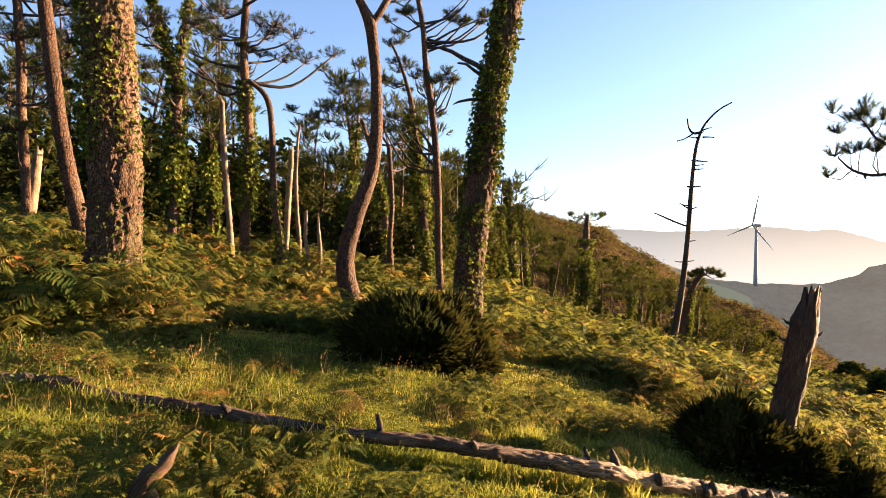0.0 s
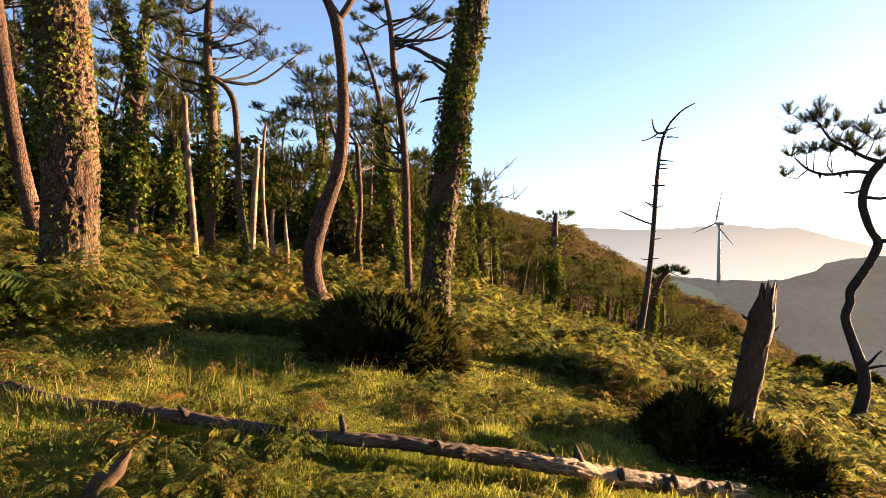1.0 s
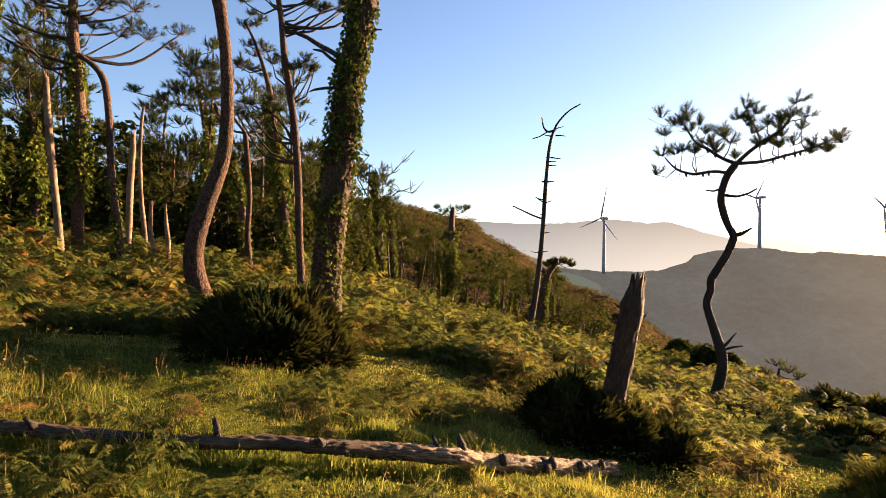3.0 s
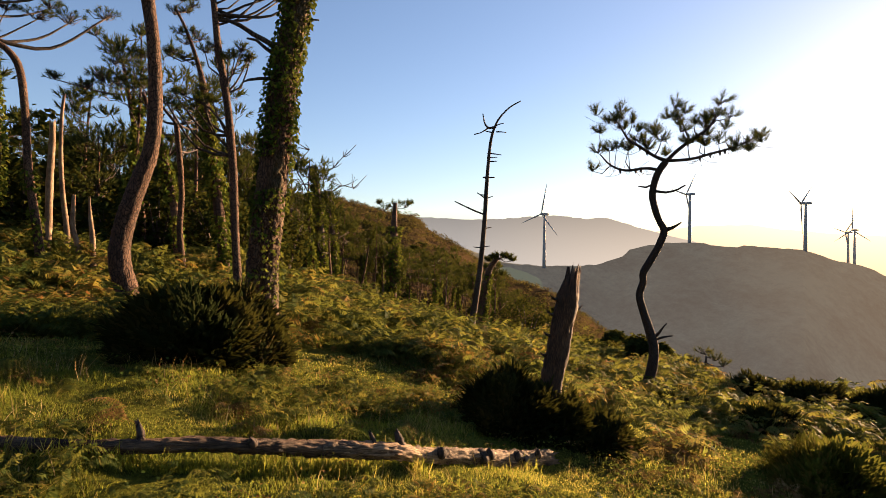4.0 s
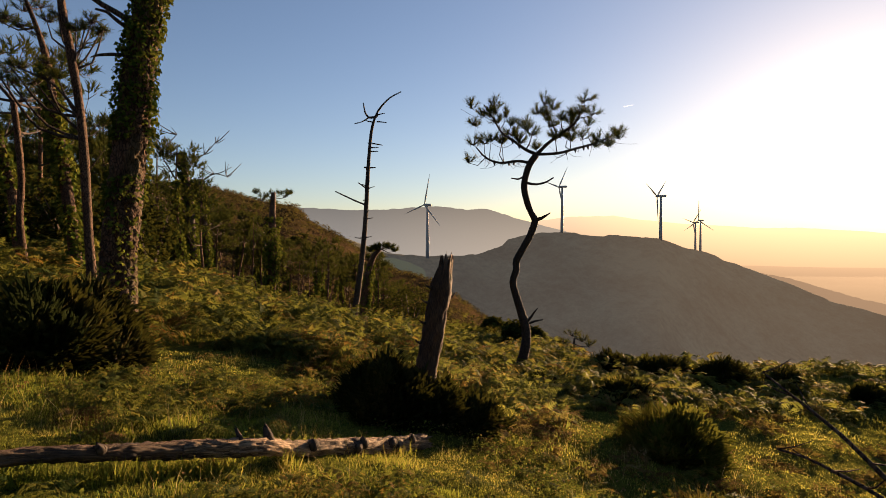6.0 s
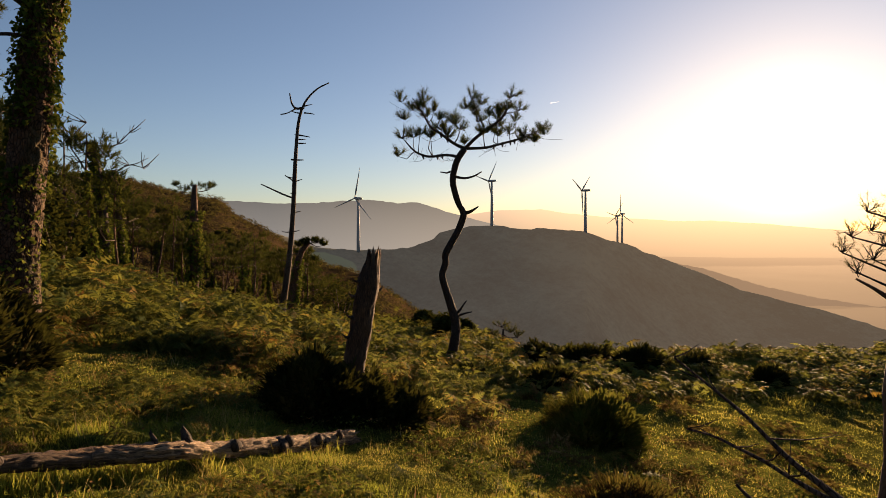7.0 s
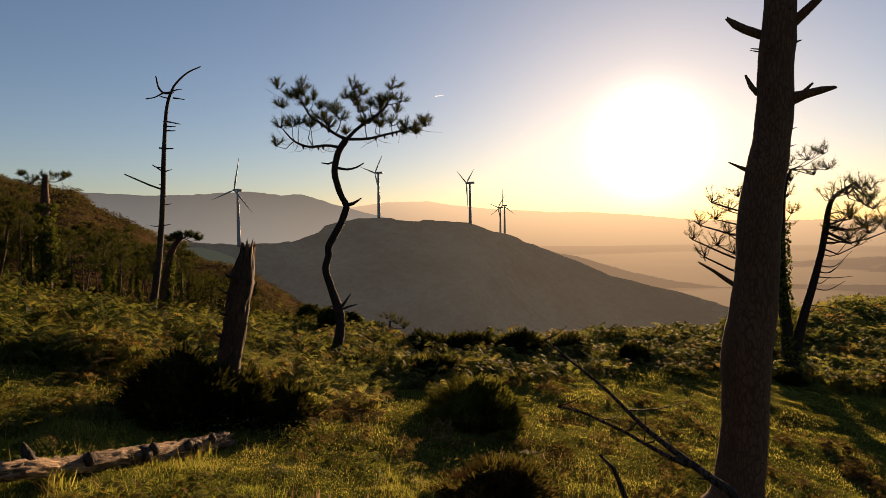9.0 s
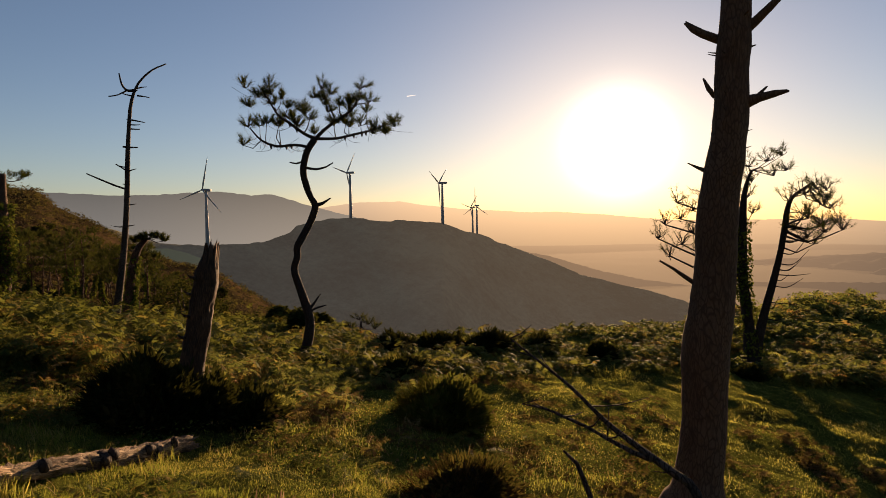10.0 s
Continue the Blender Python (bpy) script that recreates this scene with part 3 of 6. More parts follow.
SNAG_B = [(-3.91, 17.7, 1.91, 0.07), (-3.99, 17.68, 2.76, 0.061), (-4.04, 17.67, 3.78, 0.053), (-4.03, 17.67, 4.8, 0.044), (-3.98, 17.68, 5.4, 0.035)]
STUB_C = [(-2.9, 14.85, 1.09, 0.066), (-3.0, 14.83, 1.59, 0.058), (-3.08, 14.81, 2.01, 0.051), (-3.07, 14.82, 2.58, 0.037)]
STUB_D = [(-2.71, 14.89, 1.02, 0.066), (-2.72, 14.89, 1.73, 0.058), (-2.76, 14.88, 2.16, 0.044), (-2.78, 14.88, 2.56, 0.022)]
S_PINE = [(-0.97, 9.31, 0.63, 0.161), (-1.01, 9.3, 0.78, 0.148), (-1.11, 9.28, 1.05, 0.148), (-1.18, 9.27, 1.35, 0.143), (-1.17, 9.28, 1.66, 0.134), (-1.08, 9.29, 2.06, 0.13), (-0.94, 9.31, 2.51, 0.121), (-0.82, 9.32, 2.87, 0.107), (-0.76, 9.33, 3.32, 0.099), (-0.75, 9.33, 3.86, 0.09), (-0.78, 9.33, 4.48, 0.085), (-0.83, 9.32, 4.92, 0.085), (-0.89, 9.32, 5.28, 0.094), (-0.99, 9.3, 5.49, 0.072), (-1.1, 9.29, 5.75, 0.063), (-1.2, 9.27, 6.32, 0.049)]
S_PINE_B = [(-0.89, 9.32, 5.26, 0.063), (-0.77, 9.33, 5.39, 0.058), (-0.65, 9.34, 5.61, 0.054), (-0.5, 9.36, 5.93, 0.045), (-0.38, 9.37, 6.3, 0.031)]
TWIN_A = [(-0.91, 15.14, 1.08, 0.08), (-0.98, 15.14, 1.92, 0.073), (-0.94, 15.14, 2.79, 0.066), (-0.99, 15.14, 3.67, 0.066), (-1.06, 15.13, 4.42, 0.058)]
TWIN_B = [(-1.1, 16.13, 1.08, 0.109), (-1.15, 16.13, 2.09, 0.109), (-1.26, 16.12, 2.86, 0.093), (-1.44, 16.1, 3.79, 0.078), (-1.65, 16.07, 4.56, 0.062), (-1.9, 16.04, 5.32, 0.047)]
IVY_MID = [(0.03, 14.69, 0.73, 0.127), (-0.01, 14.68, 1.51, 0.127), (-0.1, 14.68, 2.35, 0.12), (-0.21, 14.68, 3.34, 0.106), (-0.36, 14.67, 4.47, 0.099), (-0.46, 14.67, 5.31, 0.071), (-0.6, 14.66, 5.87, 0.049), (-0.82, 14.65, 6.5, 0.035), (-1.05, 14.63, 6.98, 0.028)]
THIN_PINE = [(0.33, 13.19, 0.77, 0.095), (0.29, 13.19, 1.53, 0.082), (0.26, 13.19, 2.29, 0.082), (0.23, 13.19, 3.17, 0.082), (0.15, 13.19, 4.19, 0.076), (0.03, 13.19, 5.07, 0.076), (-0.09, 13.18, 5.83, 0.07), (-0.16, 13.18, 6.59, 0.063), (-0.27, 13.18, 7.23, 0.057), (-0.44, 13.17, 7.98, 0.051), (-0.56, 13.16, 8.74, 0.038)]
IVY_PINE_E = [(0.63, 7.78, 0.62, 0.244), (0.65, 7.78, 0.92, 0.215), (0.67, 7.78, 1.43, 0.192), (0.72, 7.77, 1.88, 0.192), (0.77, 7.77, 2.4, 0.185), (0.83, 7.76, 2.92, 0.178), (0.89, 7.76, 3.51, 0.17), (0.98, 7.75, 4.1, 0.163), (1.07, 7.74, 4.62, 0.155), (1.13, 7.74, 4.99, 0.155), (1.23, 7.72, 5.58, 0.141), (1.34, 7.71, 6.47, 0.118)]
BR1 = [(0.85, 7.76, 4.04, 0.037), (0.73, 7.77, 4.13, 0.033), (0.54, 7.78, 4.22, 0.03), (0.39, 7.79, 4.31, 0.026), (0.24, 7.79, 4.36, 0.022)]
BR2 = [(0.82, 7.77, 3.98, 0.026), (0.69, 7.77, 4.06, 0.022), (0.58, 7.78, 4.15, 0.019), (0.47, 7.78, 4.16, 0.011)]
BR3 = [(0.79, 7.77, 3.69, 0.022), (0.62, 7.78, 3.68, 0.019), (0.49, 7.78, 3.65, 0.015), (0.42, 7.79, 3.62, 0.007)]
BR4 = [(1.16, 7.73, 4.34, 0.019), (1.25, 7.72, 4.47, 0.015), (1.33, 7.71, 4.47, 0.011)]
IVY_FAR = [(4.87, 34.88, -0.83, 0.239), (4.79, 34.89, 1.09, 0.222), (4.68, 34.91, 3.46, 0.204), (4.45, 34.93, 5.15, 0.17), (4.23, 34.96, 6.17, 0.136)]
IVY_FAR_B = [(5.71, 35.77, -0.98, 0.14), (5.63, 35.78, 1.44, 0.158), (5.46, 35.81, 3.52, 0.14), (5.33, 35.83, 4.91, 0.123)]
FLAT_PINE = [(11.35, 43.8, -2.76, 0.307), (11.39, 43.79, -0.21, 0.329), (11.39, 43.79, 1.92, 0.307), (11.44, 43.78, 4.05, 0.197), (11.5, 43.76, 4.9, 0.153)]
DEAD_PINE = [(9.72, 23.33, -1.8, 0.231), (9.87, 23.26, -0.61, 0.207), (10.01, 23.2, 0.52, 0.183), (10.13, 23.15, 1.87, 0.158), (10.2, 23.12, 2.99, 0.146), (10.25, 23.1, 4.11, 0.134), (10.32, 23.07, 5.23, 0.11), (10.41, 23.03, 6.13, 0.097), (10.57, 22.96, 6.74, 0.073), (10.76, 22.87, 7.11, 0.061), (11.12, 22.7, 7.52, 0.049), (11.54, 22.49, 7.78, 0.037)]
LEAN_FAR = [(11.24, 25.94, -1.88, 0.204), (11.33, 25.9, -0.86, 0.177), (11.46, 25.84, 0.02, 0.164), (11.67, 25.75, 0.66, 0.136), (11.97, 25.62, 1.04, 0.095)]
BROKEN = [(3.25, 5.27, 0.05, 0.144), (3.28, 5.25, 0.2, 0.129), (3.32, 5.23, 0.43, 0.126), (3.36, 5.2, 0.68, 0.124), (3.39, 5.18, 0.9, 0.121), (3.43, 5.16, 1.13, 0.121), (3.45, 5.14, 1.3, 0.098)]
YOUNG_PINE = [(7.88, 9.64, -1.21, 0.152), (7.92, 9.61, -1.01, 0.129), (7.98, 9.56, -0.69, 0.117), (8.0, 9.55, -0.36, 0.111), (7.96, 9.58, -0.11, 0.105), (7.87, 9.65, 0.25, 0.093), (7.79, 9.71, 0.59, 0.082), (7.79, 9.71, 0.76, 0.082), (7.84, 9.68, 0.93, 0.082), (7.84, 9.67, 1.13, 0.082), (7.97, 9.57, 1.43, 0.082), (8.07, 9.49, 1.69, 0.082), (8.13, 9.44, 1.95, 0.082), (8.07, 9.49, 2.1, 0.07), (8.0, 9.54, 2.33, 0.076), (7.96, 9.58, 2.61, 0.076), (7.99, 9.56, 2.88, 0.076), (8.05, 9.51, 3.1, 0.076), (8.15, 9.43, 3.28, 0.076)]
BIG_E = [(5.93, 1.46, -0.97, 0.402), (5.93, 1.45, -0.84, 0.316), (5.94, 1.45, -0.69, 0.262), (5.94, 1.43, -0.3, 0.23), (5.94, 1.44, 0.09, 0.225), (5.93, 1.45, 0.43, 0.23), (5.94, 1.43, 0.77, 0.209), (5.95, 1.4, 1.16, 0.193), (5.95, 1.39, 1.54, 0.195), (5.96, 1.36, 1.86, 0.187), (5.96, 1.33, 2.05, 0.187), (5.97, 1.3, 2.28, 0.171), (5.97, 1.28, 2.55, 0.171), (5.98, 1.28, 2.82, 0.166), (5.98, 1.26, 3.09, 0.166), (5.98, 1.25, 3.36, 0.153), (5.98, 1.24, 3.8, 0.139), (5.99, 1.2, 4.32, 0.123)]
E_TWIN_A = [(16.32, 3.08, -1.84, 0.265), (16.31, 3.13, -1.3, 0.187), (16.3, 3.21, -0.62, 0.171), (16.28, 3.28, 0.05, 0.156), (16.28, 3.31, 0.73, 0.148), (16.28, 3.31, 1.4, 0.132), (16.28, 3.28, 2.07, 0.093), (16.3, 3.21, 2.47, 0.062), (16.32, 3.12, 2.73, 0.039)]
E_TWIN_B = [(16.34, 3.01, -1.83, 0.203), (16.35, 2.93, -1.28, 0.156), (16.37, 2.79, -0.59, 0.125), (16.4, 2.64, 0.08, 0.109), (16.42, 2.51, 0.74, 0.093), (16.43, 2.42, 1.39, 0.093), (16.44, 2.38, 1.78, 0.078), (16.45, 2.29, 2.04, 0.062), (16.48, 2.09, 2.22, 0.047), (16.5, 1.88, 2.38, 0.031)]
BRANCH_A = [(5.25, 1.31, -0.53, 0.037), (5.2, 1.47, -0.39, 0.033), (5.15, 1.65, -0.27, 0.028), (5.05, 1.9, -0.08, 0.021), (4.98, 2.06, 0.08, 0.016), (4.92, 2.19, 0.22, 0.014), (4.85, 2.33, 0.35, 0.012), (4.78, 2.47, 0.47, 0.009), (4.68, 2.63, 0.62, 0.007)]
BRANCH_B = [(5.16, 1.62, -0.31, 0.026), (5.11, 1.74, -0.27, 0.021), (5.04, 1.94, -0.18, 0.016), (4.98, 2.08, -0.1, 0.014), (4.89, 2.25, -0.02, 0.012), (4.82, 2.39, 0.04, 0.009), (4.73, 2.55, 0.07, 0.007)]
BRANCH_C = [(4.62, 1.89, -0.49, 0.021), (4.6, 1.93, -0.37, 0.019), (4.58, 1.98, -0.24, 0.017), (4.54, 2.07, -0.15, 0.009)]
LOG = [(-2.68, 3.86, 0.79, 0.055), (-2.43, 3.8, 0.77, 0.053), (-2.05, 3.76, 0.76, 0.048), (-1.67, 3.69, 0.75, 0.045), (-1.32, 3.65, 0.73, 0.041), (-0.87, 3.61, 0.68, 0.039), (-0.46, 3.56, 0.63, 0.035), (-0.06, 3.55, 0.59, 0.039), (0.23, 3.61, 0.55, 0.042), (0.48, 3.65, 0.5, 0.044), (0.89, 3.78, 0.4, 0.05)]
LOG2 = [(1.35, 3.85, 0.31, 0.053), (1.59, 3.99, 0.21, 0.056), (1.99, 4.17, 0.09, 0.064), (2.41, 4.38, -0.05, 0.072), (2.89, 4.55, -0.18, 0.073)]
FAR_LOG = [(-9.57, 12.82, 1.86, 0.093), (-9.1, 13.17, 1.86, 0.101), (-8.67, 13.47, 1.8, 0.093), (-8.33, 13.69, 1.76, 0.07)]
CROWN_PINE_C = [(-3.71, 15.69, 7.54, 0.53), (-3.41, 15.76, 7.01, 0.44), (-4.2, 15.55, 7.55, 0.53), (-3.98, 15.62, 6.83, 0.37), (-4.48, 15.47, 7.74, 0.47), (-5.46, 15.13, 7.5, 0.53), (-5.82, 14.99, 6.64, 0.47), (-5.24, 15.21, 6.22, 0.37), (-5.69, 15.04, 7.82, 0.41), (-4.8, 15.37, 6.95, 0.34), (-4.71, 15.4, 8.82, 0.7), (-5.36, 15.17, 8.55, 0.62), (-4.02, 15.61, 8.63, 0.53)]
IVY_FORK_C = [(-6.03, 13.81, 5.32, 0.53), (-6.54, 13.56, 6.58, 0.5), (-5.76, 13.93, 5.33, 0.29), (-6.57, 13.55, 5.66, 0.38), (-6.85, 13.4, 6.9, 0.44), (-5.68, 13.96, 7.03, 0.41), (-6.36, 13.65, 7.94, 0.58), (-5.77, 13.93, 8.35, 0.5)]
IVY_B_C = [(-6.06, 15.97, 5.67, 0.33), (-6.3, 15.87, 5.56, 0.26), (-5.91, 16.03, 4.61, 0.33), (-5.71, 16.11, 5.94, 0.23)]
FAR_W_C = [(-9.26, 13.05, 6.32, 0.53), (-8.94, 13.28, 6.86, 0.53), (-9.28, 13.04, 5.19, 0.47), (-8.83, 13.36, 5.81, 0.41), (-8.47, 13.6, 5.5, 0.47), (-8.31, 13.7, 6.86, 0.56), (-8.39, 13.65, 6.11, 0.44), (-9.2, 13.1, 7.6, 0.7), (-8.6, 13.51, 7.68, 0.62), (-9.3, 13.02, 4.37, 0.41), (-8.71, 13.44, 6.35, 0.31)]
THIN_C = [(-0.49, 13.17, 4.52, 0.23), (-0.75, 13.15, 4.73, 0.18), (-0.87, 13.14, 4.43, 0.18), (-0.18, 13.18, 4.69, 0.15)]
THIN_C2 = [(0.37, 13.19, 5.72, 0.23), (0.12, 13.19, 5.52, 0.18), (-0.33, 13.17, 5.7, 0.2), (0.5, 13.18, 5.59, 0.15), (0.47, 13.19, 7.12, 0.23), (0.72, 13.18, 7.32, 0.25), (0.66, 13.18, 6.81, 0.15), (-0.55, 13.16, 7.09, 0.25), (-0.06, 13.18, 8.0, 0.43), (-0.92, 13.13, 7.07, 0.2), (-0.81, 13.14, 7.71, 0.33), (1.23, 13.15, 7.19, 0.23), (1.17, 13.15, 7.0, 0.15)]
IVY_MID_C = [(-1.04, 14.63, 6.91, 0.23), (-0.82, 14.65, 6.43, 0.25), (-0.88, 14.64, 5.86, 0.2), (-0.54, 14.67, 6.44, 0.23), (-0.44, 14.67, 5.17, 0.2), (-0.7, 14.66, 7.15, 0.2), (-1.09, 14.62, 5.99, 0.17)]
TWIN_C = [(-0.97, 16.14, 4.82, 0.25), (-0.27, 16.18, 5.0, 0.19), (-0.64, 16.16, 4.13, 0.22), (-1.28, 16.11, 5.27, 0.22), (-1.9, 16.04, 5.4, 0.22), (-1.49, 16.09, 4.33, 0.19)]
BACK_C = [(-3.43, 20.86, 8.13, 0.49), (-3.18, 20.9, 7.34, 0.53), (-3.75, 20.8, 6.7, 0.53), (-2.79, 20.97, 7.67, 0.49), (-2.58, 21.0, 6.98, 0.49), (-4.13, 20.72, 6.47, 0.37), (-2.53, 21.0, 4.64, 0.41), (-3.12, 20.91, 4.82, 0.45), (-2.37, 21.02, 6.68, 0.37)]
FLAT_C = [(11.39, 43.79, 4.69, 0.79), (10.7, 43.96, 4.47, 0.61), (12.22, 43.57, 4.69, 0.61), (10.29, 44.05, 4.89, 0.35), (12.53, 43.48, 4.99, 0.35), (11.51, 43.75, 4.13, 0.61)]
LEAN_C = [(12.03, 25.59, 1.12, 0.38), (12.32, 25.45, 1.13, 0.27), (12.58, 25.33, 0.99, 0.22), (11.76, 25.71, 1.06, 0.27), (11.56, 25.8, 0.95, 0.22)]
YOUNG_C = [(7.13, 10.19, 3.65, 0.22), (7.04, 10.25, 3.31, 0.18), (7.09, 10.21, 4.39, 0.2), (7.46, 9.96, 4.46, 0.2), (7.65, 9.81, 4.13, 0.18), (7.15, 10.17, 4.02, 0.18), (7.3, 10.07, 4.21, 0.16), (7.77, 9.73, 3.81, 0.2), (7.98, 9.56, 3.98, 0.23), (8.08, 9.48, 3.77, 0.15), (7.42, 9.99, 3.69, 0.19), (7.6, 9.85, 3.72, 0.2), (7.85, 9.66, 3.67, 0.18), (7.5, 9.93, 4.25, 0.14)]
YOUNG_C2 = [(8.26, 9.33, 4.4, 0.22), (8.16, 9.42, 4.24, 0.18), (8.39, 9.21, 4.27, 0.16), (8.34, 9.26, 3.95, 0.2), (8.46, 9.16, 3.71, 0.18), (8.15, 9.43, 3.51, 0.13), (8.86, 8.78, 4.35, 0.2), (8.95, 8.69, 4.15, 0.21), (8.79, 8.85, 4.14, 0.19), (8.68, 8.95, 4.1, 0.16), (8.91, 8.73, 3.97, 0.15), (9.27, 8.36, 3.74, 0.21), (9.32, 8.31, 3.59, 0.16), (9.04, 8.6, 3.58, 0.19), (8.83, 8.81, 3.69, 0.18), (8.61, 9.02, 3.73, 0.14), (9.17, 8.46, 3.49, 0.12), (8.53, 9.09, 4.04, 0.12)]
E_TWIN_C = [(15.77, 5.18, 1.2, 0.31), (15.93, 4.69, 1.69, 0.28), (16.02, 4.39, 1.9, 0.31), (15.95, 4.63, 1.06, 0.41), (16.05, 4.26, 0.85, 0.34), (16.29, 3.23, 2.2, 0.34), (16.32, 3.12, 2.6, 0.28), (16.39, 2.68, 2.7, 0.25), (16.44, 2.41, 2.75, 0.19), (16.32, 3.11, 1.8, 0.28), (16.27, 3.33, 1.4, 0.31), (15.77, 5.0, 1.55, 0.3), (15.9, 4.75, 2.1, 0.3), (15.85, 4.9, 0.8, 0.3), (16.0, 4.4, 1.35, 0.32), (16.05, 4.2, 2.25, 0.3), (16.35, 2.8, 3.0, 0.26), (16.42, 2.5, 3.15, 0.24), (16.3, 3.2, 2.95, 0.26)]
E_TWIN_C2 = [(16.44, 2.35, 2.1, 0.31), (16.49, 2.03, 2.22, 0.31), (16.51, 1.83, 2.34, 0.25), (16.49, 2.03, 1.77, 0.28), (16.52, 1.71, 1.52, 0.31), (16.55, 1.41, 1.57, 0.22), (16.53, 1.62, 2.08, 0.19), (16.56, 1.31, 1.39, 0.28), (16.46, 2.23, 1.39, 0.25), (16.51, 1.82, 2.02, 0.22)]
Y1 = [(8.07, 9.49, 3.11, 0.047), (7.86, 9.66, 3.16, 0.041), (7.56, 9.89, 3.13, 0.035), (7.33, 10.05, 3.24, 0.029), (7.17, 10.16, 3.45, 0.018)]
Y2 = [(8.16, 9.41, 3.28, 0.058), (7.98, 9.56, 3.39, 0.047), (7.77, 9.73, 3.59, 0.041), (7.6, 9.86, 3.74, 0.029), (7.46, 9.96, 4.03, 0.023), (7.3, 10.07, 4.32, 0.012)]
Y3 = [(8.15, 9.43, 3.28, 0.058), (8.31, 9.29, 3.49, 0.053), (8.5, 9.12, 3.68, 0.047), (8.68, 8.95, 3.85, 0.041), (8.79, 8.85, 4.06, 0.029), (8.86, 8.78, 4.24, 0.018)]
Y4 = [(8.16, 9.41, 3.29, 0.047), (8.46, 9.15, 3.3, 0.041), (8.72, 8.91, 3.38, 0.035), (9.01, 8.64, 3.48, 0.029), (9.19, 8.45, 3.59, 0.018), (9.3, 8.32, 3.7, 0.012)]
Y5 = [(8.46, 9.16, 3.66, 0.029), (8.38, 9.23, 3.94, 0.023), (8.3, 9.29, 4.19, 0.018), (8.26, 9.33, 4.36, 0.012)]
Y6 = [(8.0, 9.54, 2.71, 0.029), (8.15, 9.42, 2.68, 0.023), (8.31, 9.29, 2.73, 0.018), (8.41, 9.2, 2.81, 0.012)]
Y7 = [(7.97, 9.57, 2.84, 0.023), (7.86, 9.66, 2.79, 0.018), (7.76, 9.74, 2.81, 0.012)]
Y8 = [(8.12, 9.45, 1.95, 0.047), (8.23, 9.35, 1.99, 0.035), (8.36, 9.24, 2.1, 0.012)]
Y9 = [(7.99, 9.55, -0.15, 0.041), (8.07, 9.49, -0.04, 0.029), (8.13, 9.44, 0.08, 0.018), (8.17, 9.4, 0.15, 0.012)]
Y10 = [(8.01, 9.54, -0.18, 0.029), (8.13, 9.44, -0.12, 0.023), (8.26, 9.33, -0.08, 0.012)]
D1 = [(10.57, 22.96, 6.7, 0.061), (10.32, 23.07, 6.67, 0.049), (10.17, 23.14, 6.86, 0.037), (10.09, 23.17, 7.27, 0.024)]
D2 = [(10.32, 23.07, 6.67, 0.037), (10.02, 23.2, 6.47, 0.024), (9.75, 23.31, 6.39, 0.024)]
D3 = [(10.21, 23.12, 2.95, 0.037), (9.74, 23.32, 3.15, 0.037), (9.0, 23.6, 3.52, 0.024)]
D4 = [(10.2, 23.12, 3.67, 0.037), (10.02, 23.2, 3.8, 0.024), (9.89, 23.26, 3.9, 0.024)]
D5 = [(10.41, 23.03, 5.57, 0.037), (10.66, 22.92, 5.53, 0.024), (10.82, 22.84, 5.5, 0.018)]
D6 = [(10.61, 22.94, 6.49, 0.037), (10.83, 22.84, 6.48, 0.024), (10.99, 22.76, 6.45, 0.018)]
D7 = [(10.11, 23.16, 4.55, 0.037), (10.35, 23.06, 4.54, 0.037), (10.58, 22.96, 4.55, 0.018)]
D8 = [(10.34, 23.06, 5.23, 0.037), (10.53, 22.98, 5.23, 0.024), (10.66, 22.92, 5.24, 0.018)]
B1 = [(5.96, 1.36, 3.1, 0.037), (5.93, 1.47, 3.16, 0.035), (5.91, 1.54, 3.21, 0.032), (5.89, 1.6, 3.27, 0.016)]
B2 = [(6.0, 1.16, 2.55, 0.059), (6.02, 1.05, 2.58, 0.037), (6.04, 0.94, 2.6, 0.029), (6.05, 0.85, 2.61, 0.013)]
B3 = [(6.01, 1.1, 2.56, 0.021), (6.02, 1.05, 2.61, 0.016), (6.03, 1.0, 2.66, 0.008)]
B4 = [(6.0, 1.17, 3.13, 0.043), (6.02, 1.08, 3.21, 0.037), (6.03, 0.98, 3.3, 0.032), (6.05, 0.89, 3.39, 0.024)]
B5 = [(5.92, 1.52, 1.03, 0.021), (5.9, 1.59, 1.08, 0.019), (5.87, 1.68, 1.15, 0.013), (5.84, 1.79, 1.22, 0.008)]
B6 = [(5.95, 1.38, 2.63, 0.024), (5.94, 1.42, 2.69, 0.021), (5.93, 1.46, 2.78, 0.008)]
B7 = [(5.93, 1.46, 2.01, 0.019), (5.92, 1.5, 2.03, 0.013), (5.9, 1.57, 2.07, 0.005)]
B8 = [(6.0, 1.17, 3.01, 0.013), (6.01, 1.12, 3.0, 0.011), (6.01, 1.08, 3.01, 0.005)]
A1 = [(4.65, 34.91, 3.46, 0.085), (3.78, 35.01, 5.15, 0.068), (3.35, 35.05, 6.16, 0.051), (4.07, 34.98, 7.19, 0.034)]
A2 = [(4.46, 34.93, 4.81, 0.085), (4.84, 34.89, 5.83, 0.068), (5.43, 34.8, 6.18, 0.051), (6.01, 34.71, 6.85, 0.034)]
A3 = [(4.74, 34.9, 3.8, 0.085), (5.29, 34.82, 4.65, 0.068), (5.94, 34.72, 5.1, 0.051), (6.6, 34.61, 5.0, 0.034)]
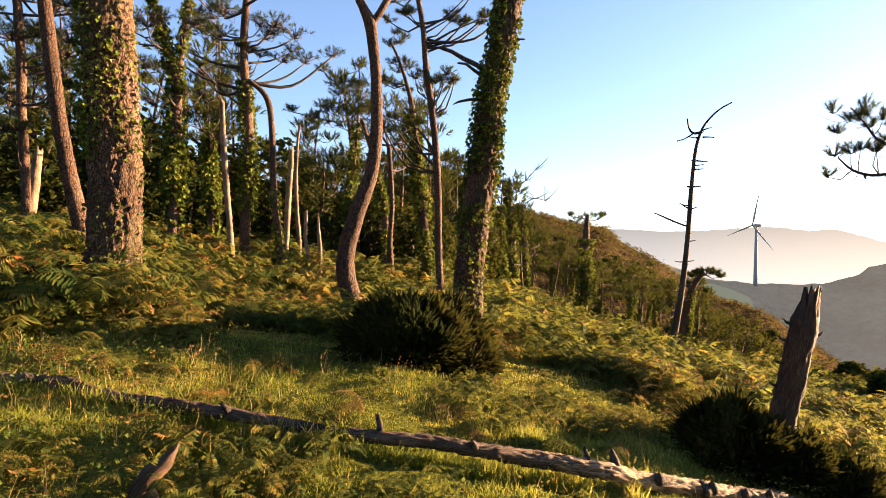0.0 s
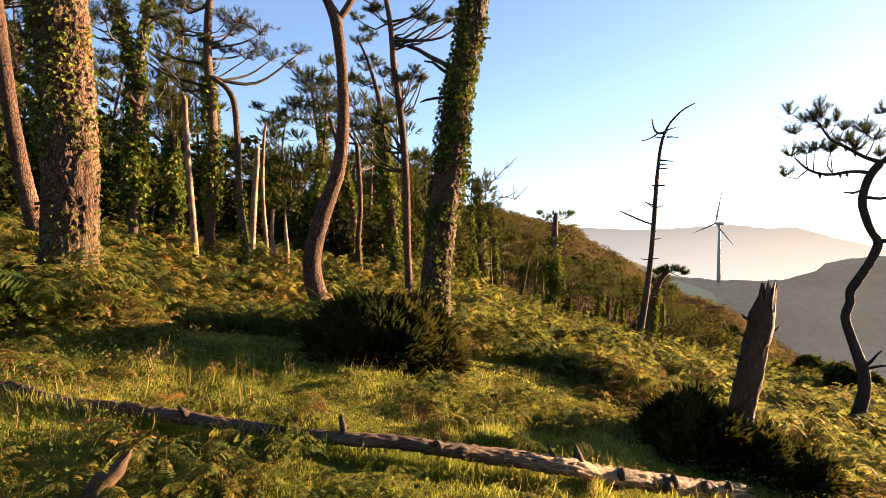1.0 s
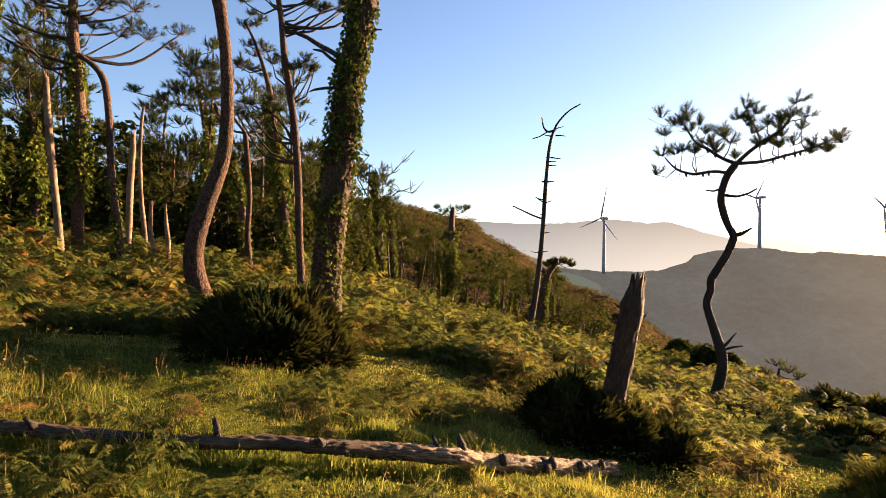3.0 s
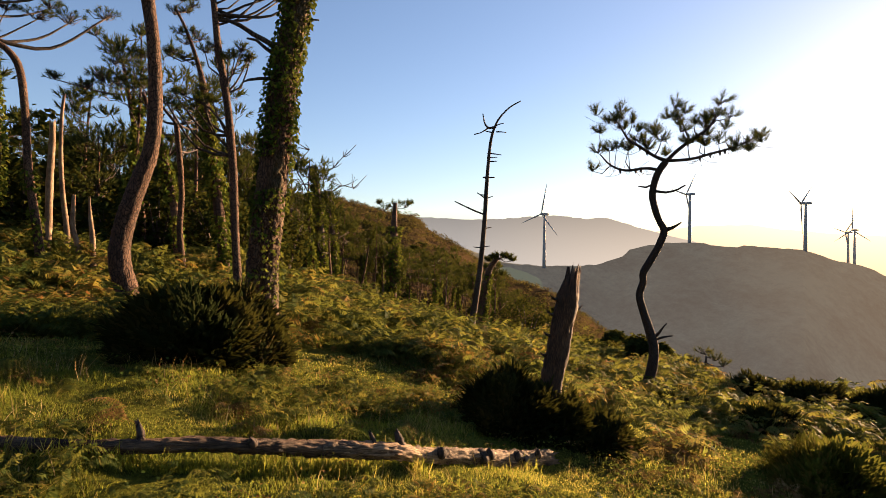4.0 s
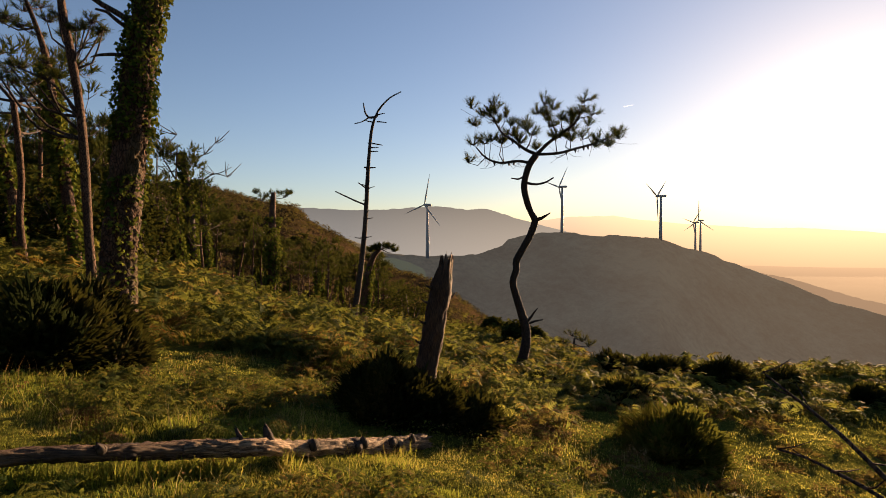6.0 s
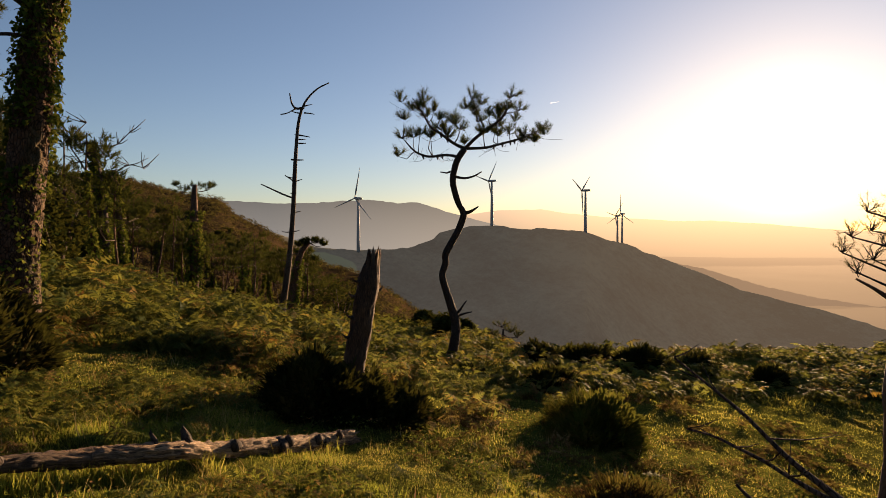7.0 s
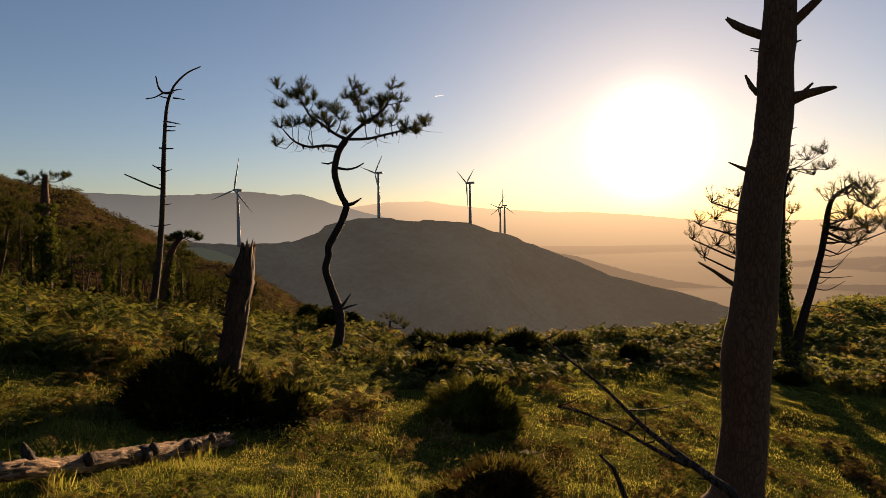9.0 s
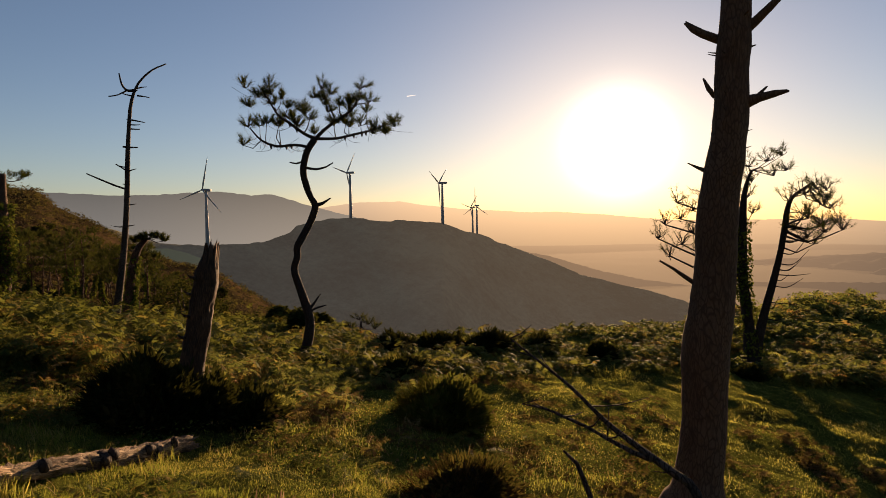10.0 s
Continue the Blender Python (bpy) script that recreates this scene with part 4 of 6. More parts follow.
SN = [(-1.3, 3.21, 0.33, 0.033), (-1.26, 3.23, 0.4, 0.036), (-1.22, 3.25, 0.46, 0.04), (-1.16, 3.28, 0.51, 0.03), (-1.12, 3.3, 0.58, 0.008)]
S2 = [(-1.25, 3.24, 0.38, 0.023), (-1.23, 3.25, 0.34, 0.023), (-1.27, 3.23, 0.29, 0.023)]


def nearest(line, p):
    d = np.linalg.norm(line[:, :3] - np.asarray(p)[:3], axis=1)
    return line[int(np.argmin(d))]


def needle_tufts(b, places, dirs, n, length, width, spread=0.52):
    """Tufts of long needles that splay from each place about its direction."""
    places, dirs = np.repeat(places, n, 0), np.repeat(dirs, n, 0)
    m = len(places)
    d = dirs + rng.normal(0, spread, (m, 3))
    d /= np.linalg.norm(d, axis=1)[:, None]
    side = np.cross(d, rng.normal(0, 1, (m, 3)))
    side /= np.linalg.norm(side, axis=1)[:, None] + 1e-9
    ln = (length * rng.uniform(0.6, 1.1, m))[:, None]
    start = places + dirs * (rng.uniform(-0.5, 0.3, m) * length)[:, None]
    v = np.stack([start - side * width, start + side * width, start + d * ln + np.array([0, 0, -0.06]) * ln], 1)
    b.add(v.reshape(-1, 3), None, np.arange(m * 3).reshape(-1, 3))


def crown_parts(parent, stem, clumps, bark, tufts=10, needles=26, length=0.17, width=0.006, limb=True, flat=0.6, joined=False, spread=0.52, lift=0.35):
    """Limbs from the stem to each clump, twigs inside it, and needle tufts at the twig ends."""
    wood, leaf = Build(), Build()
    for cx, cy, cz, rad in clumps:
        c = np.array([cx, cy, cz])
        c = c + np.array([c[0] - EYE_X, c[1] - EYE_Y, 0]) / math.hypot(c[0] - EYE_X, c[1] - EYE_Y) * rng.normal(0, rad * 1.2)
        hub = c - np.array([0, 0, rad * 0.35])
        if not joined:
            wood = Build()
        if limb:
            s = nearest(stem, c + np.array([0, 0, -0.8 * np.linalg.norm(stem[-1, :3] - c) * 0.3]))
            gap = np.linalg.norm(hub - s[:3])
            r0 = min(s[3] * 0.55, 0.012 + 0.016 * gap)
            mid = (s[:3] + hub) / 2 + np.array([0, 0, -0.1 * gap]) + rng.normal(0, 0.07 * gap, 3)
            tube(wood, [(*s[:3], r0), (*mid, r0 * 0.7), (*hub, r0 * 0.4)], 4 if joined else 6, 0.6 if joined else 0.25)
        k = max(3, int(tufts))
        d = rng.normal(0, 1, (k, 3))
        d /= np.linalg.norm(d, axis=1)[:, None]
        d[:, 2] = np.abs(d[:, 2]) * 0.9 - 0.15
        ends = c + d * rad * rng.uniform(0.45, 1.0, k)[:, None] * np.array([1, 1, flat])
        for e in (ends[:3] if joined else ends):
            mid = (hub + e) / 2 + rng.normal(0, 0.15 * rad, 3)
            tube(wood, [(*hub, 0.009 + 0.01 * rad), (*mid, 0.007 + 0.006 * rad), (*e, 0.004)], 3, 0.6 if joined else 0.3)
        out = ends - hub
        out /= np.linalg.norm(out, axis=1)[:, None] + 1e-9
        out[:, 2] += lift
        needle_tufts(leaf, ends, out, needles, length, width, spread)
        if not joined:
            wood.part("branch", bark, parent, smooth=True)
    if joined:
        tagged(wood.part("branchwork", bark, parent, smooth=True), kind="stuff")
    leaf.part("crown", NEEDLES, parent, "dark green needle tufts")


def thicken(clumps, k, reach=1.1):
    """More clumps beside each of those given, in flat layers."""
    out = list(clumps)
    for x, y, z, r in clumps:
        for j in range(k):
            d = rng.normal(0, r * reach, 3)
            out.append((x + d[0], y + d[1], z + d[2] * 0.35, r * rng.uniform(0.6, 0.95)))
    return out


LEAF_V = np.array([(0, 0, 0), (0.5, 0.45, 0.08), (0, 1.0, -0.06), (-0.5, 0.45, 0.08)])
LEAF_T = np.array([(0, 1, 2), (0, 2, 3)])


def ivy_on(parent, stem, low, high, n, size, lift=0.05, side=None):
    """Ivy leaves round a stem between two shares of its length, thicker on one side when given."""
    b = Build()
    total = len(stem) - 1
    s = rng.uniform(low, high, n) * total
    k = np.minimum(s.astype(int), total - 1)
    f = (s - k)[:, None]
    core = stem[k] * (1 - f) + stem[k + 1] * f
    ang = rng.uniform(0, 2 * math.pi, n)
    if side is not None:
        ang = side + rng.normal(0, 1.1, n)
    out = np.column_stack([np.cos(ang), np.sin(ang), np.zeros(n)])
    patch = vnoise(np.column_stack([ang * 1.2, core[:, 2] * 2.0, np.zeros(n)]))
    keep = patch > 0.3
    pos = core[:, :3] + out * (core[:, 3] + lift * rng.random(n) * (0.3 + patch))[:, None]
    az = ang - math.pi / 2 + rng.normal(0, 0.7, n)
    rot = turns(az, rng.uniform(-1.5, -0.3, n), rng.normal(0, 0.5, n))
    scatter(b, LEAF_V, LEAF_T, pos[keep], rot[keep], (size * rng.uniform(0.6, 1.3, n))[keep])
    tagged(b.part("ivy", IVY, parent), "glossy green ivy leaves")


def tree(name, label, stems, bark, seg=10, step=0.2, rough=0.08, grain=8.0, jag=0.0, category="tree", group="", uvs=False, furrow=0.0):
    """A trunk (and further stems) under one anchor at its base."""
    base = stems[0][0]
    foot = ground_z(base[0], base[1])
    top = anchor(name, (base[0], base[1], foot), label, category, group)
    first = [(base[0], base[1], min(base[2], foot) - 0.25, base[3] * 1.25)] + list(stems[0])
    lines = []
    for k, s in enumerate([first] + list(stems[1:])):
        b = Build()
        lines.append(tube(b, s, seg, step, rough, grain, jag if k == 0 else 0.0, furrow))
        b.part("trunk" if k == 0 else "stem", bark, top, smooth=True, uvs=uvs)
    return top, lines


def dead_limb(parent, points, bark, seg=6, jag=0.02):
    b = Build()
    tube(b, points, seg, 0.08, 0.08, 12.0, jag)
    return b.part("dead_branch", bark, parent, smooth=True, uvs=True)


# pines near the path
t, l = tree("leaning_pine", "slender pine with reddish flaking bark leaning over bracken", [LEAN_PINE], PINE_BARK, 24, 0.05, 0.09, 24)
for k in range(9):
    s = l[0][int(rng.uniform(0.15, 0.95) * (len(l[0]) - 1))]
    a = rng.uniform(0, 2 * math.pi)
    dx, dy = math.cos(a), math.sin(a)
    dead_limb(t, [(s[0] + dx * s[3] * 0.8, s[1] + dy * s[3] * 0.8, s[2], 0.014), (s[0] + dx * (s[3] + 0.03), s[1] + dy * (s[3] + 0.03), s[2] + 0.01, 0.011), (s[0] + dx * (s[3] + 0.07), s[1] + dy * (s[3] + 0.07), s[2] + 0.02, 0.004)], DEAD_BARK)
t, l = tree("ivy_pine", "thick pine with deeply furrowed bark and ivy on its trunk", [IVY_PINE_W], THICK_BARK, 110, 0.022, 0.08, 30, furrow=13.0)
ivy_on(t, l[0], 0.3, 1.0, 2300, 0.05, 0.07, side=math.radians(228))
ivy_on(t, l[0], 0.05, 0.6, 500, 0.045, 0.05, side=math.radians(300))
t, l = tree("s_curved_pine", "pine with an s-curved trunk of orange-brown scaly bark", [S_PINE, S_PINE_B], PINE_BARK, 32, 0.04, 0.09, 26)
t, l = tree("ivy_pine", "tall leaning pine with rough bark, its upper trunk wrapped in ivy", [IVY_PINE_E], THICK_BARK, 84, 0.022, 0.08, 30, furrow=16.0)
ivy_on(t, l[0], 0.3, 1.0, 6000, 0.05, 0.07)
ivy_on(t, l[0], 0.05, 0.4, 500, 0.05, 0.05, side=math.radians(250))
for pts in (BR1, BR2, BR3, BR4):
    dead_limb(t, pts, DEAD_BARK)
t, l = tree("slim_pine", "slim straight pine with a thin ragged crown", [THIN_PINE], PINE_BARK, 14, 0.1, 0.08, 10)
crown_parts(t, l[0], thicken(THIN_C + THIN_C2, 1, 0.9), DEAD_BARK, 16, 22, 0.12, 0.005, True, 0.5, False, 1.0, 0.15)
t, l = tree("ivy_covered_pine", "thin pine clothed in green ivy to half its height", [IVY_MID], PINE_BARK, 12, 0.12)
ivy_on(t, l[0], 0.0, 0.72, 3200, 0.085, 0.12)
crown_parts(t, l[0], thicken(IVY_MID_C, 1, 0.9), DEAD_BARK, 14, 22, 0.12, 0.005, True, 0.6, False, 1.0, 0.15)
t, l = tree("hooked_pine", "bare pine stem that hooks over at its top", [HOOK_PINE], PINE_BARK, 12, 0.1)
ivy_on(t, l[0], 0.0, 0.45, 500, 0.08, 0.06)
t, l = tree("crowned_pine", "tall pine with a broad layered crown and ivy on its stem", [CROWN_PINE], PINE_BARK, 14, 0.12)
crown_parts(t, l[0], thicken(CROWN_PINE_C, 1), DEAD_BARK, 22, 18, 0.13, 0.006, True, 0.3, False, 1.0, 0.15)
ivy_on(t, l[0], 0.15, 0.55, 2000, 0.09, 0.12)
t, l = tree("forked_ivy_pine", "forked pine hung with ivy, needles low in its crown", [IVY_FORK, IVY_FORK_A, IVY_FORK_B], PINE_BARK, 14, 0.12)
ivy_on(t, l[0], 0.2, 1.0, 3000, 0.09, 0.16)
ivy_on(t, l[1], 0.0, 0.9, 900, 0.09, 0.1)
ivy_on(t, l[2], 0.0, 0.8, 500, 0.09, 0.08)
crown_parts(t, np.vstack(l), thicken(IVY_FORK_C, 1), DEAD_BARK, 24, 18, 0.13, 0.006, True, 0.4, False, 1.0, 0.15)
t, l = tree("dark_pine", "dark pine at the forest edge with a dense crown", [FAR_W], PINE_BARK, 12, 0.15)
crown_parts(t, l[0], thicken(FAR_W_C, 1), DEAD_BARK, 26, 20, 0.13, 0.007, True, 0.4, False, 1.0, 0.15)
t, l = tree("ivy_covered_pine", "short pine stem wrapped in ivy with a small crown", [IVY_B], PINE_BARK, 10, 0.15)
ivy_on(t, l[0], 0.1, 1.0, 1800, 0.1, 0.14)
crown_parts(t, l[0], IVY_B_C, DEAD_BARK, 14, 28, 0.16, 0.006)
t, l = tree("thin_pine", "thin pine with a forked crown of twigs", [TWIN_A], PINE_BARK, 10, 0.12)
crown_parts(t, l[0], thicken(TWIN_C, 1, 0.9), DEAD_BARK, 12, 22, 0.13, 0.005, True, 0.6, False, 1.0, 0.15)
t, l = tree("ivy_covered_pine", "slanting pine stem with ivy climbing it", [TWIN_B], PINE_BARK, 10, 0.12)
ivy_on(t, l[0], 0.1, 0.8, 1300, 0.09, 0.08)
BACK_PINE = [(-2.6, 21.0, 0.9, 0.12), (-2.7, 21.0, 3.5, 0.1), (-2.9, 20.95, 5.5, 0.08), (-3.2, 20.9, 7.4, 0.05)]
t, l = tree("background_pine", "pine with a tufted open crown against the sky", [BACK_PINE], PINE_BARK, 8, 0.2)
crown_parts(t, l[0], thicken(BACK_C, 1), DEAD_BARK, 24, 18, 0.15, 0.008, True, 0.6, False, 1.0, 0.15)

# bleached dead stems
for pts, what in ((BARE_A, "bare dead pine stem, bark gone and pale"), (SNAG_A, "pale barkless snag standing in bracken"),
                  (SNAG_B, "thin bare dead stem"), (STUB_C, "short bent dead stem"), (STUB_D, "short broken dead stem")):
    t, l = tree("snag", what, [pts], BARE_WOOD, 10, 0.08, 0.12, 10, 0.2, "dead tree", uvs=True)
t, l = tree("broken_stub", "broken pale trunk stub catching the sun", [WHITE_STUB], BARE_WOOD, 12, 0.06, 0.12, 10, 0.35, "dead tree", uvs=True)

# farther trees
t, l = tree("ivy_snag", "dead tree wrapped in ivy with bare upper branches", [IVY_FAR], DEAD_BARK, 10, 0.25, category="dead tree")
ivy_on(t, l[0], 0.05, 0.95, 2600, 0.16, 0.2)
for pts in (A1, A2, A3):
    dead_limb(t, [(x, y, z, r * 0.55) for x, y, z, r in pts], DEAD_BARK, 5)
    for x, y, z, r in pts[1:]:
        for k in range(4):
            d = rng.normal(0, 0.3, 3)
            dead_limb(t, [(x, y, z, 0.03), (x + d[0] * 0.5, y + d[1], z + abs(d[2]) * 0.4, 0.022), (x + d[0] * 1.4, y + d[1], z + abs(d[2]) + 0.2, 0.012)], DEAD_BARK, 4)
t, l = tree("ivy_snag", "slim ivy-wrapped trunk among darker trees", [IVY_FAR_B], DEAD_BARK, 10, 0.25, category="dead tree")
ivy_on(t, l[0], 0.1, 1.0, 1600, 0.16, 0.2)
t, l = tree("flat_topped_pine", "pine with a flat crown and ivy-thick trunk", [FLAT_PINE], PINE_BARK, 10, 0.3)
ivy_on(t, l[0], 0.05, 0.8, 3000, 0.17, 0.35)
crown_parts(t, l[0], FLAT_C, DEAD_BARK, 16, 20, 0.26, 0.014, True, 0.9, False, 0.8, 0.15)
t, l = tree("bent_pine", "small wind-bent pine with ivy on its stem", [LEAN_FAR], PINE_BARK, 10, 0.2)
ivy_on(t, l[0], 0.05, 0.8, 900, 0.12, 0.12, side=math.radians(-20))
crown_parts(t, l[0], LEAN_C, DEAD_BARK, 22, 24, 0.2, 0.01)
t, l = tree("dead_pine", "tall dead pine with short broken side twigs", [[(x, y, z, r * 0.64) for x, y, z, r in DEAD_PINE]], DEAD_BARK, 12, 0.15, 0.1, category="dead tree")
for pts in (D1, D2, D3, D4, D5, D6, D7, D8):
    dead_limb(t, pts, DEAD_BARK, 5)
for k in range(26):
    s = l[0][int(rng.uniform(0.25, 0.98) * (len(l[0]) - 1))]
    a = rng.uniform(0, 2 * math.pi)
    ln = rng.uniform(0.15, 0.5)
    end = (s[0] + math.cos(a) * ln, s[1] + math.sin(a) * ln, s[2] + rng.uniform(-0.05, 0.12))
    dead_limb(t, [(*s[:3], 0.03), ((s[0] + end[0]) / 2, (s[1] + end[1]) / 2, end[2] - 0.03, 0.022), (*end, 0.012)], DEAD_BARK, 4)

# the broken trunk beside the log
t, l = tree("broken_pine", "weathered broken pine trunk with a splintered top", [[(x, y, z, r * (0.86 if z < 1.2 else 0.7)) for x, y, z, r in BROKEN]], STUMP_WOOD, 36, 0.03, 0.2, 16, 0.28, "dead tree", uvs=True)
for k in range(6):
    b = Build()
    a = k / 6 * 2 * math.pi + rng.uniform(-0.2, 0.2)
    hx, hy = 3.452 + 0.045 * math.cos(a), 5.147 + 0.045 * math.sin(a)
    h = rng.uniform(0.02, 0.09) + (0.1 if math.cos(a) < -0.2 else 0)
    tube(b, [(hx, hy, 1.18, 0.035), (hx + 0.005, hy, 1.3, 0.026), (hx + 0.02, hy, 1.3 + h, 0.006)], 5, 0.05, 0.2)
    b.part("splinter", STUMP_WOOD, t, "jagged splintered wood", uvs=True)
for z, a in ((0.95, 160), (1.1, 175), (0.75, 170), (1.0, -10), (0.55, 165)):
    s = nearest(l[0], (3.4, 5.2, z))
    dx, dy = math.cos(math.radians(a)), math.sin(math.radians(a)) * 0.6
    dead_limb(t, [(s[0] + dx * 0.09, s[1] + dy * 0.09, z, 0.02), (s[0] + dx * 0.15, s[1] + dy * 0.15, z + 0.02, 0.012), (s[0] + dx * 0.18, s[1] + dy * 0.18, z + 0.05, 0.004)], DEAD_BARK, 5)

# the young pine on the slope
t, l = tree("crooked_pine", "crooked young pine with a windswept tufted crown", [[(x, y, z, r * 0.86) for x, y, z, r in YOUNG_PINE]], YOUNG_BARK, 18, 0.06, 0.1, 14)
limbs = []
for pts in (Y1, Y2, Y3, Y4, Y5):
    b = Build()
    limbs.append(tube(b, [(x, y, z, r * 0.68) for x, y, z, r in pts], 8, 0.08, 0.1))
    b.part("limb", YOUNG_BARK, t, smooth=True)
for pts in (Y6, Y7, Y8, Y9, Y10):
    dead_limb(t, pts, YOUNG_BARK)
tufted = [(x, y, z - 0.06, r * 0.88) for x, y, z, r in YOUNG_C + YOUNG_C2]
tufted += [(0.8 * x + 0.2 * 8.2 + rng.normal(0, 0.08), 0.8 * y + 0.2 * 9.35 + rng.normal(0, 0.08), 0.75 * z + 0.25 * 3.5, r * 0.8) for x, y, z, r in tufted[::2]]
crown_parts(t, np.vstack(limbs), tufted, YOUNG_BARK, 8, 56, 0.15, 0.0026, True, 0.9, False, 0.62, 0.3)
for k in range(16):
    cones = Build()
    s = limbs[k % 4][int(rng.uniform(0.3, 0.95) * (len(limbs[k % 4]) - 1))]
    tube(cones, [(s[0], s[1], s[2] + 0.03, 0.012), (s[0], s[1], s[2] - 0.02, 0.028), (s[0] + 0.01, s[1], s[2] - 0.08, 0.008)], 6, 0.03, 0.1)
    cones.part("cone", DEAD_BARK, t, "brown pine cone")
for k in range(46):
    loops = Build()
    s = limbs[k % 4][int(rng.uniform(0.2, 1.0) * (len(limbs[k % 4]) - 1))]
    d = rng.normal(0, 1, 3) * 0.14
    tube(loops, [(*s[:3], 0.005), (s[0] + d[0], s[1] + d[1], s[2] - 0.1, 0.004), (s[0] + d[0] * 2.2, s[1] + d[1] * 2.2, s[2] - 0.02 + d[2], 0.003)], 3, 0.05)
    loops.part("twig", YOUNG_BARK, t)

# the trunk by the clearing
slim = []
for x, y, z, r in BIG_E:
    aside = float(np.interp(z, [-0.9, 0.9, 3.8], [-0.04, 0.043, 0.02]))
    slim.append((x + 0.26 * aside, y - 0.97 * aside, z, r * float(np.interp(z, [-1.0, 0.9, 3.8], [0.76, 0.88, 0.74]))))
t, l = tree("smooth_pine", "large backlit pine trunk with snapped branch stubs", [slim], SMOOTH_BARK, 48, 0.05, 0.06, 9)
for pts in (B1, B2, B3, B4, B5, B6, B7, B8):
    s = nearest(l[0], pts[0])
    dead_limb(t, [(s[0], s[1], pts[0][2] - 0.03, pts[0][3] * 1.1)] + pts, SMOOTH_BARK, 8)
for k in range(14):
    z = rng.uniform(1.5, 4.0)
    s = nearest(l[0], (BIG_E[8][0], BIG_E[8][1], z))
    a = rng.uniform(0, 2 * math.pi)
    dead_limb(t, [(s[0] + math.cos(a) * s[3] * 0.9, s[1] + math.sin(a) * s[3] * 0.9, z, 0.008),
                  (s[0] + math.cos(a) * (s[3] + 0.03), s[1] + math.sin(a) * (s[3] + 0.03), z + 0.01, 0.005),
                  (s[0] + math.cos(a) * (s[3] + 0.06), s[1] + math.sin(a) * (s[3] + 0.06), z + 0.02, 0.002)], SMOOTH_BARK, 4)
t, l = tree("twin_pine", "two-stemmed pine with ivy and a ragged wind-blown crown", [[(x, y, z, r * 0.75) for x, y, z, r in E_TWIN_A], [(x, y, z, r * 0.75) for x, y, z, r in E_TWIN_B]], YOUNG_BARK, 14, 0.12)
ivy_on(t, l[0], 0.1, 0.75, 1500, 0.07, 0.1)
for k in range(2):
    stem, wisps = l[k], (E_TWIN_C, E_TWIN_C2)[k]
    for j in range(9):
        q = stem[int(rng.uniform(0.55, 0.97) * (len(stem) - 1))]
        reach = rng.uniform(0.25, 0.9) * (1 if k == 0 else -1)
        wisps.append((q[0] + rng.normal(0, 0.3), q[1] + reach, q[2] + rng.uniform(-0.1, 0.35), 0.24))
crown_parts(t, l[0], [(x, y, z, r * 1.2) for x, y, z, r in E_TWIN_C], YOUNG_BARK, 12, 22, 0.14, 0.0032, True, 1.0, False, 0.8, 0.3)
crown_parts(t, l[1], [(x, y, z, r * 1.2) for x, y, z, r in E_TWIN_C2], YOUNG_BARK, 12, 22, 0.14, 0.0032, True, 1.0, False, 0.8, 0.3)
for k in range(26):
    s = l[k % 2][int(rng.uniform(0.2, 0.8) * (len(l[k % 2]) - 1))]
    a = -1.4 + rng.normal(0, 0.5) + (math.pi if k % 2 == 0 else 0)
    ln = rng.uniform(0.25, 0.8)
    dead_limb(t, [(*s[:3], 0.016), (s[0] + math.cos(a) * ln * 0.5, s[1] + math.sin(a) * ln * 0.5, s[2] - 0.02, 0.011),
                  (s[0] + math.cos(a) * ln, s[1] + math.sin(a) * ln, s[2] + rng.uniform(-0.1, 0.35), 0.005)], YOUNG_BARK, 4)

# dry fallen branch leaning beside it
t = anchor("fallen_branch", (*BRANCH_A[0][:2], ground_z(*BRANCH_A[0][:2])), "bare dry fallen branch leaning over the turf", "branch")
foot = (BRANCH_A[0][0] + 0.05, BRANCH_A[0][1] - 0.14, ground_z(BRANCH_A[0][0] + 0.05, BRANCH_A[0][1] - 0.14) - 0.05, 0.045)
for pts in ([foot] + BRANCH_A, BRANCH_B):
    b = Build()
    tube(b, pts, 8, 0.06, 0.1)
    b.part("limb", DEAD_BARK, t, smooth=True)
for line, n in ((BRANCH_A, 9), (BRANCH_B, 8)):
    for k in range(n):
        s = line[1 + k % (len(line) - 1)]
        d = rng.normal(0, 0.09, 3)
        dead_limb(t, [(*s[:3], 0.008), (s[0] + d[0] * 0.5, s[1] + d[1], s[2] + abs(d[2]) * 0.6, 0.006), (s[0] + d[0], s[1] + d[1] * 2, s[2] + abs(d[2]) * 1.8, 0.003)], DEAD_BARK, 4)
t = anchor("dead_stick", (*BRANCH_C[0][:2], ground_z(*BRANCH_C[0][:2])), "short dry stick standing in the turf", "branch")
dead_limb(t, [(BRANCH_C[0][0], BRANCH_C[0][1] - 0.03, ground_z(*BRANCH_C[0][:2]) - 0.08, 0.024)] + BRANCH_C, DEAD_BARK, 8)

# the fallen log
t = anchor("fallen_log", (1.43, 4.11, ground_z(1.43, 4.11)), "long weathered fallen log, bark gone, lying in grass", "log")
b = Build()
rest = [(x, y, max(z - 0.012, ground_z(x, y) + 0.2 * r), r * 0.92) for x, y, z, r in LOG + LOG2]
joint = len(LOG)
thin = tube(b, rest[:joint] + [rest[joint]], 32, 0.02, 0.5, 34, 0.1)
b.part("log_top", LOG_BARK, t, "thinner end of the log with dark bark left on it", smooth=True, uvs=True)
b = Build()
thick = tube(b, [rest[joint - 1]] + rest[joint:], 36, 0.02, 0.46, 30, 0.14)
